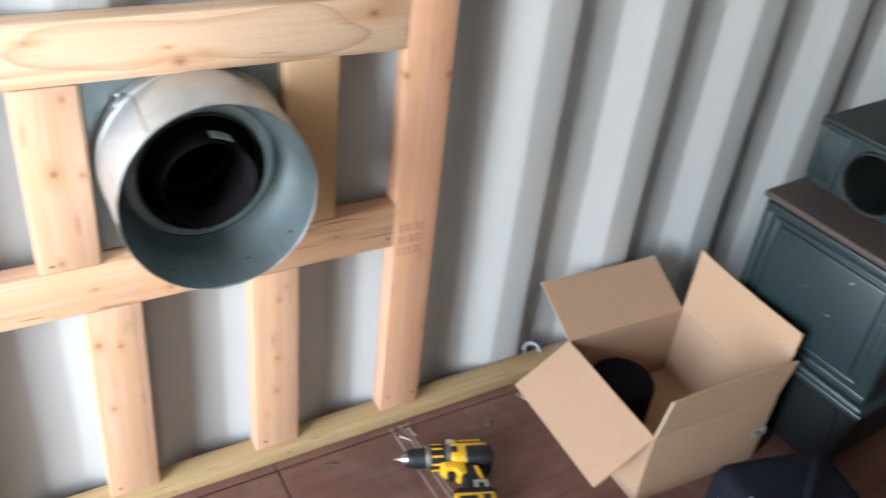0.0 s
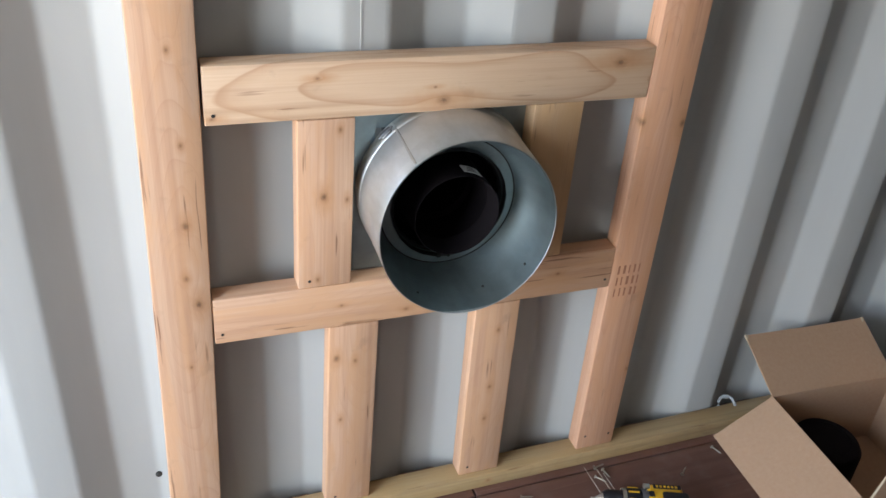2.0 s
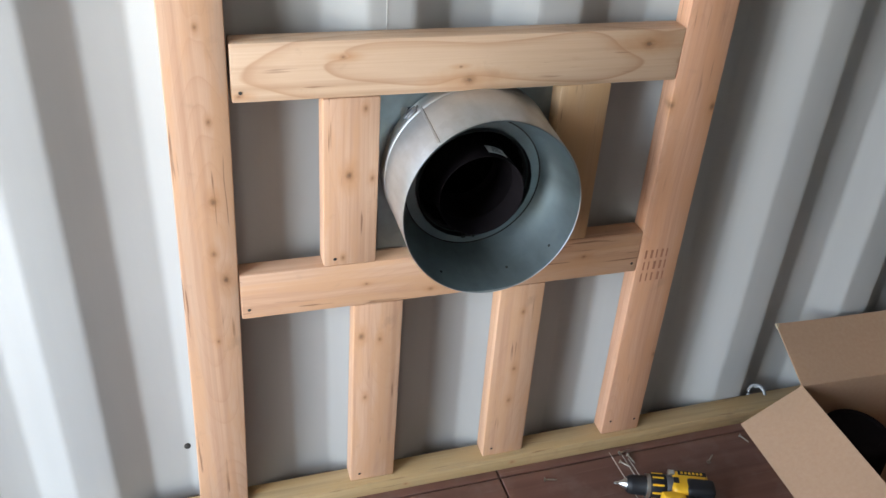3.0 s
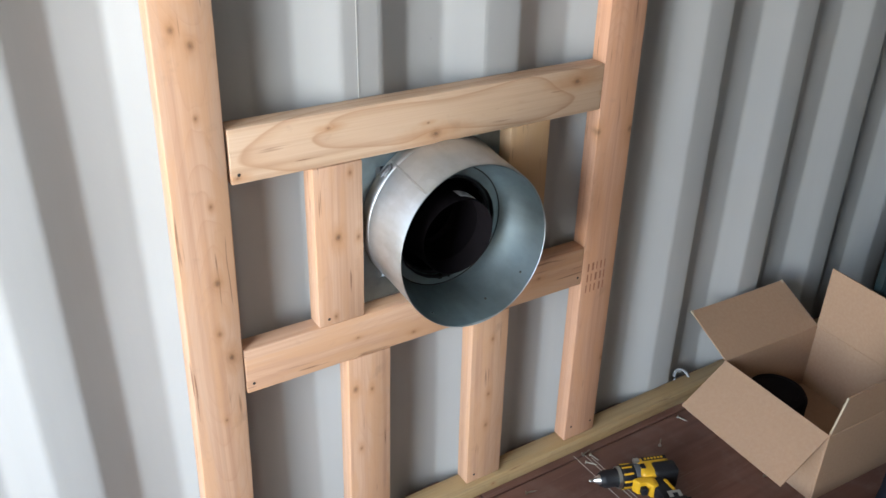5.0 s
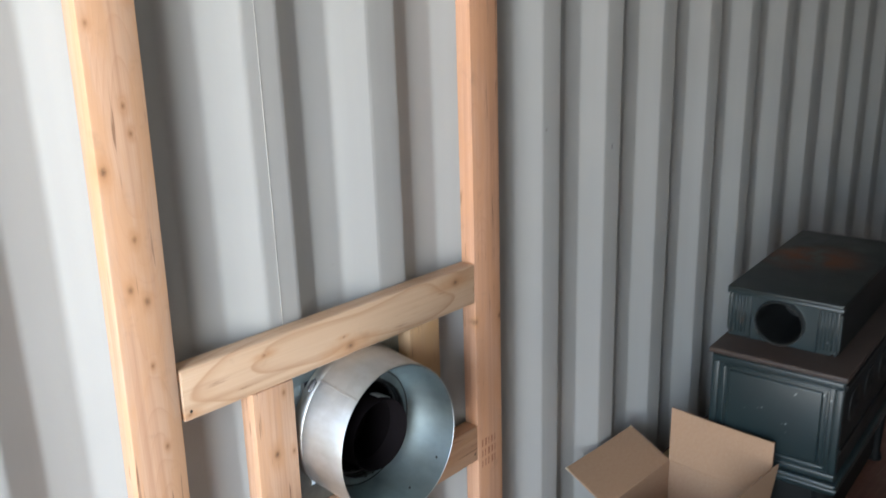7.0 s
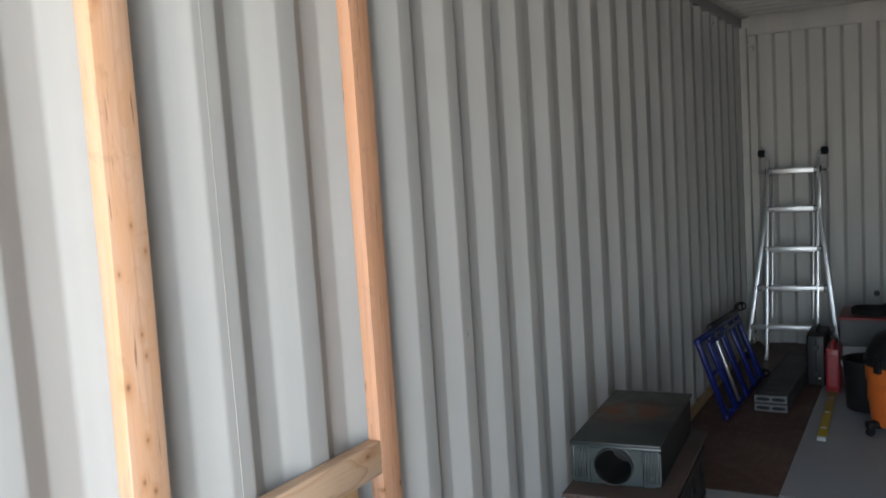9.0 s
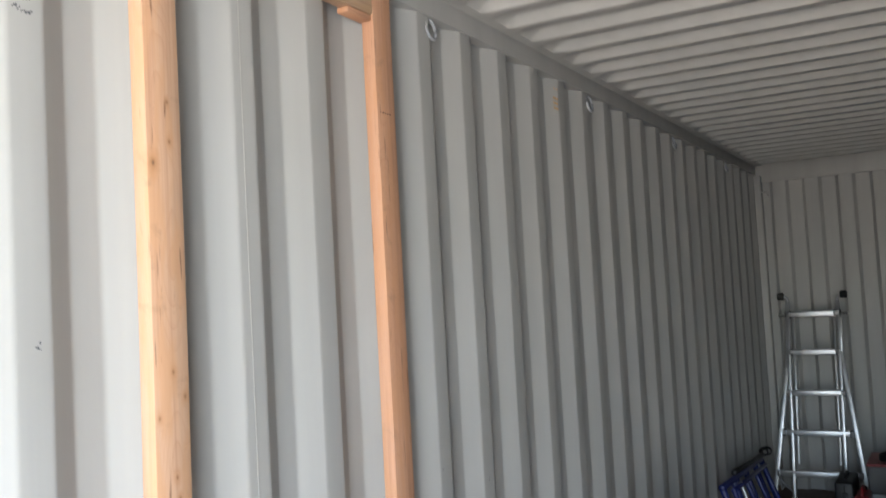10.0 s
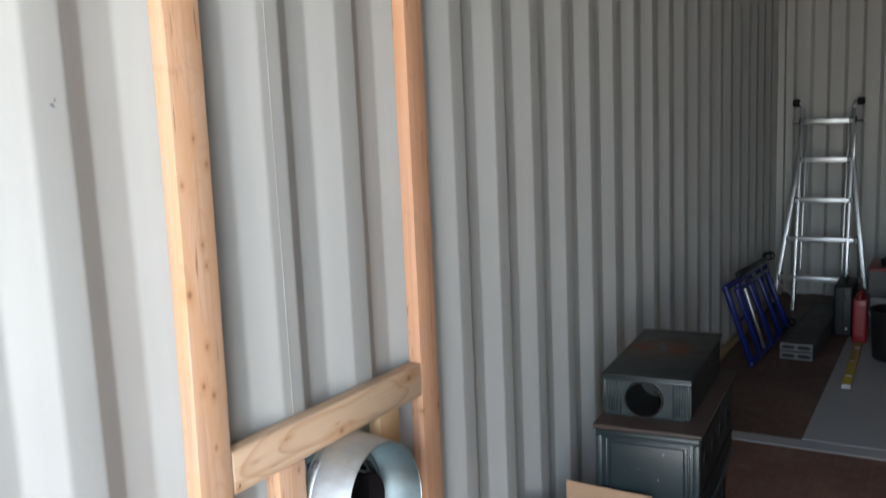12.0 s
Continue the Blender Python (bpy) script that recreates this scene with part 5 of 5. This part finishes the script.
def platform(z):
    t = thing("work_platform", "long dark grey folding work platform, stacked flat", "platform", pose(4.385, -0.508, z, 0, 0, -2.0), "stacked platforms")
    part("deck", box(0.0, 1.21, 0.0, 0.195, 0.004, 0.052, 0.005), DARK_GREY, t, smooth=40)
    part("end_cap", box(-0.004, 0.006, 0.001, 0.194, 0.005, 0.051, 0.003), END_GREY, t, "grey end cap with two slots")
    for y in (0.052, 0.143):
        oval = [((1 + 0.35 * abs(math.cos(a))) * 0.0105 * math.sin(a) + 0.028, y + 0.040 * math.cos(a)) for a in [2 * math.pi * i / 20 for i in range(20)]]
        part("slot", moved(prism(oval, -0.0, 0.005, "z"), Matrix(((0, 0, 1, -0.0055), (0, 1, 0, 0), (1, 0, 0, 0), (0, 0, 0, 1)))), RUBBER, t)
    for y in (0.012, 0.183):
        part("edge_strip", box(0.0, 1.21, y - 0.008, y + 0.008, 0.050, 0.0545, 0.001, 1), DARK_GREY, t)
    for i in range(9):
        part("tread", box(0.06 + 0.13 * i, 0.07 + 0.13 * i, 0.03, 0.165, 0.0515, 0.0540, 0.0008, 1), DARK_GREY, t)
    part("foot", box(0.02, 0.06, 0.02, 0.175, 0.0, 0.006), RUBBER, t)
    part("foot", box(1.15, 1.19, 0.02, 0.175, 0.0, 0.006), RUBBER, t)


platform(0.0)
platform(0.0547)


def cases():
    red = thing("red_fuel_can", "upright red plastic fuel can on the floor", "fuel can", pose(4.905, -0.758, 0.0062) @ Matrix.Diagonal((1, 0.86, 1, 1)))
    part("body", box(0, 0.24, 0, 0.100, 0, 0.290, 0.014, 3), RED, red, smooth=40)
    part("handle", tube_path(rounded([(0.03, 0.05, 0.28), (0.04, 0.05, 0.325), (0.16, 0.05, 0.325), (0.18, 0.05, 0.28)], 0.02), 0.012, 10), RED, red, smooth=60)
    part("cap", rod((0.21, 0.05, 0.285), (0.21, 0.05, 0.315), 0.022, 18), BLACK_PL, red, smooth=45)
    part("panel", box(-0.003, 0.004, 0.018, 0.082, 0.04, 0.25, 0.003), RED, red)
    blk = thing("black_tool_case", "tall black hard tool case on the floor", "case", pose(5.075, -0.658, 0))
    part("shell", box(0, 0.36, 0, 0.118, 0.0, 0.345, 0.016, 3), BLACK_PL, blk, smooth=40)
    part("seam", box(-0.002, 0.362, 0.055, 0.062, 0.02, 0.33, 0.002, 1), RUBBER, blk)
    part("latch", box(-0.008, 0.003, 0.040, 0.075, 0.07, 0.10, 0.003), BLACK_PL, blk)
    part("latch", box(-0.008, 0.003, 0.040, 0.075, 0.25, 0.28, 0.003), BLACK_PL, blk)
    part("badge", box(-0.0015, 0.001, 0.03, 0.044, 0.05, 0.06), STEEL, blk)
    part("handle", tube_path(rounded([(0.10, 0.059, 0.335), (0.11, 0.059, 0.37), (0.25, 0.059, 0.37), (0.26, 0.059, 0.335)], 0.015), 0.010, 10), BLACK_PL, blk, smooth=60)
    tote = thing("grey_tool_box", "large grey tool box with a dark lid and red latch", "tool box", pose(5.16, -1.35, 0.0062))
    part("tub", box(0.0, 0.42, 0.0, 0.605, 0.0, 0.26, 0.016, 3), LIGHT_GREY, tote, smooth=40)
    part("lid", box(-0.008, 0.43, -0.008, 0.613, 0.252, 0.440, 0.018, 3), TOTE_GREY, tote, "dark grey lid", smooth=40)
    part("trim", box(-0.010, 0.432, 0.30, 0.616, 0.434, 0.449, 0.004), RED, tote, "red edge strip")
    part("latch", box(-0.016, 0.0, 0.16, 0.22, 0.21, 0.28, 0.004), RED, tote)
    cl = thing("black_power_cord", "coiled black power cord on the tool box", "cord", pose(5.28, -0.95, 0.455))
    part("coil", tube_path([((0.10 + 0.006 * (i % 5)) * math.cos(i * 0.42), (0.13 + 0.008 * (i % 3)) * math.sin(i * 0.42), 0.012 + 0.0016 * i * 0.4) for i in range(60)], 0.010, 8), RUBBER, cl, smooth=60)
    bin_ = thing("black_bucket", "black plastic bucket on the pale sheet", "bucket", pose(4.62, -0.945, 0.0062))
    part("wall", lathe([(0, 0), (0.125, 0), (0.130, 0.006), (0.148, 0.29), (0.154, 0.292), (0.154, 0.306), (0.146, 0.306), (0.126, 0.012), (0, 0.010)], 36), BLACK_PL, bin_, smooth=45)
    part("bail", tube_path([(0.0, 0.155 * math.cos(a), 0.285 - 0.10 * math.sin(a)) for a in [math.pi * i / 16 for i in range(17)]], 0.004, 8), STEEL, bin_, smooth=60)
    lv = thing("spirit_level", "long yellow spirit level lying on the pale sheet", "level", pose(3.915, -0.762, 0.0062, 0, 0, 1.3))
    part("beam", box(0, 0.95, 0.0, 0.046, 0.0, 0.022, 0.003), YELLOW_LVL, lv, smooth=40)
    part("end_cap", box(-0.014, 0.004, -0.001, 0.047, -0.0, 0.023, 0.003), LIGHT_GREY, lv, "pale end cap")
    for x in (0.16, 0.475, 0.79):
        part("vial", rod((x, 0.008, 0.0225), (x, 0.038, 0.0225), 0.005, 10), LIGHT_GREY, lv)


cases()


def shop_vac():
    """Orange drum with a black motor head, on casters."""
    t = thing("shop_vacuum", "orange shop vacuum with a black motor head", "vacuum", pose(4.18, -1.15, 0.0062))
    part("drum", lathe([(0, 0.05), (0.165, 0.05), (0.178, 0.06), (0.190, 0.18), (0.196, 0.185), (0.198, 0.30), (0.205, 0.305), (0.207, 0.40), (0.200, 0.408), (0, 0.408)], 48), ORANGE, t, smooth=35)
    for a in (150, 172, 196, 216):
        part("drum_rib", moved(box(0.186, 0.203, -0.018, 0.018, 0.07, 0.29, 0.005), pose(0, 0, 0, 0, 0, a)), ORANGE, t, smooth=40)
    part("rim_band", lathe([(0.203, 0.385), (0.214, 0.388), (0.214, 0.422), (0.203, 0.425)], 48, closed=True), BLACK_PL, t, smooth=45)
    part("motor_head", lathe([(0.0, 0.41), (0.204, 0.41), (0.204, 0.44), (0.180, 0.50), (0.150, 0.545), (0.09, 0.57), (0, 0.575)], 48), BLACK_PL, t, smooth=45)
    part("top_handle", tube_path(rounded([(-0.09, 0, 0.55), (-0.08, 0, 0.62), (0.08, 0, 0.62), (0.09, 0, 0.55)], 0.03), 0.016, 12), ORANGE, t, smooth=60)
    for a in (140, 178, 216):
        part("clamp", moved(box(0.200, 0.222, -0.022, 0.022, 0.36, 0.44, 0.005), pose(0, 0, 0, 0, 0, a)), BLACK_PL, t)
    for a in (125, 185, 235, 320, 45):
        c, s = math.cos(radians(a)), math.sin(radians(a))
        arm = part("caster_arm", moved(box(0.13, 0.235, -0.028, 0.028, 0.045, 0.085, 0.010, 2), pose(0, 0, 0, 0, 0, a)), BLACK_PL, t, smooth=40)
        part("wheel", rod((0.215 * c - 0.012 * s, 0.215 * s + 0.012 * c, 0.026), (0.215 * c + 0.012 * s, 0.215 * s - 0.012 * c, 0.026), 0.026, 18), RUBBER, arm, smooth=45)


shop_vac()
bolt_e = part("end_wall_bolt", lathe([(0, 0), (0.022, 0), (0.022, 0.012), (0.012, 0.016), (0, 0.016)], 16, pose(END_X - 0.001, -0.912, 0.42, 0, -90, 0)), DARK_GREY)
tagged(bolt_e, "round dark vent cap on the end wall", "vent cap")
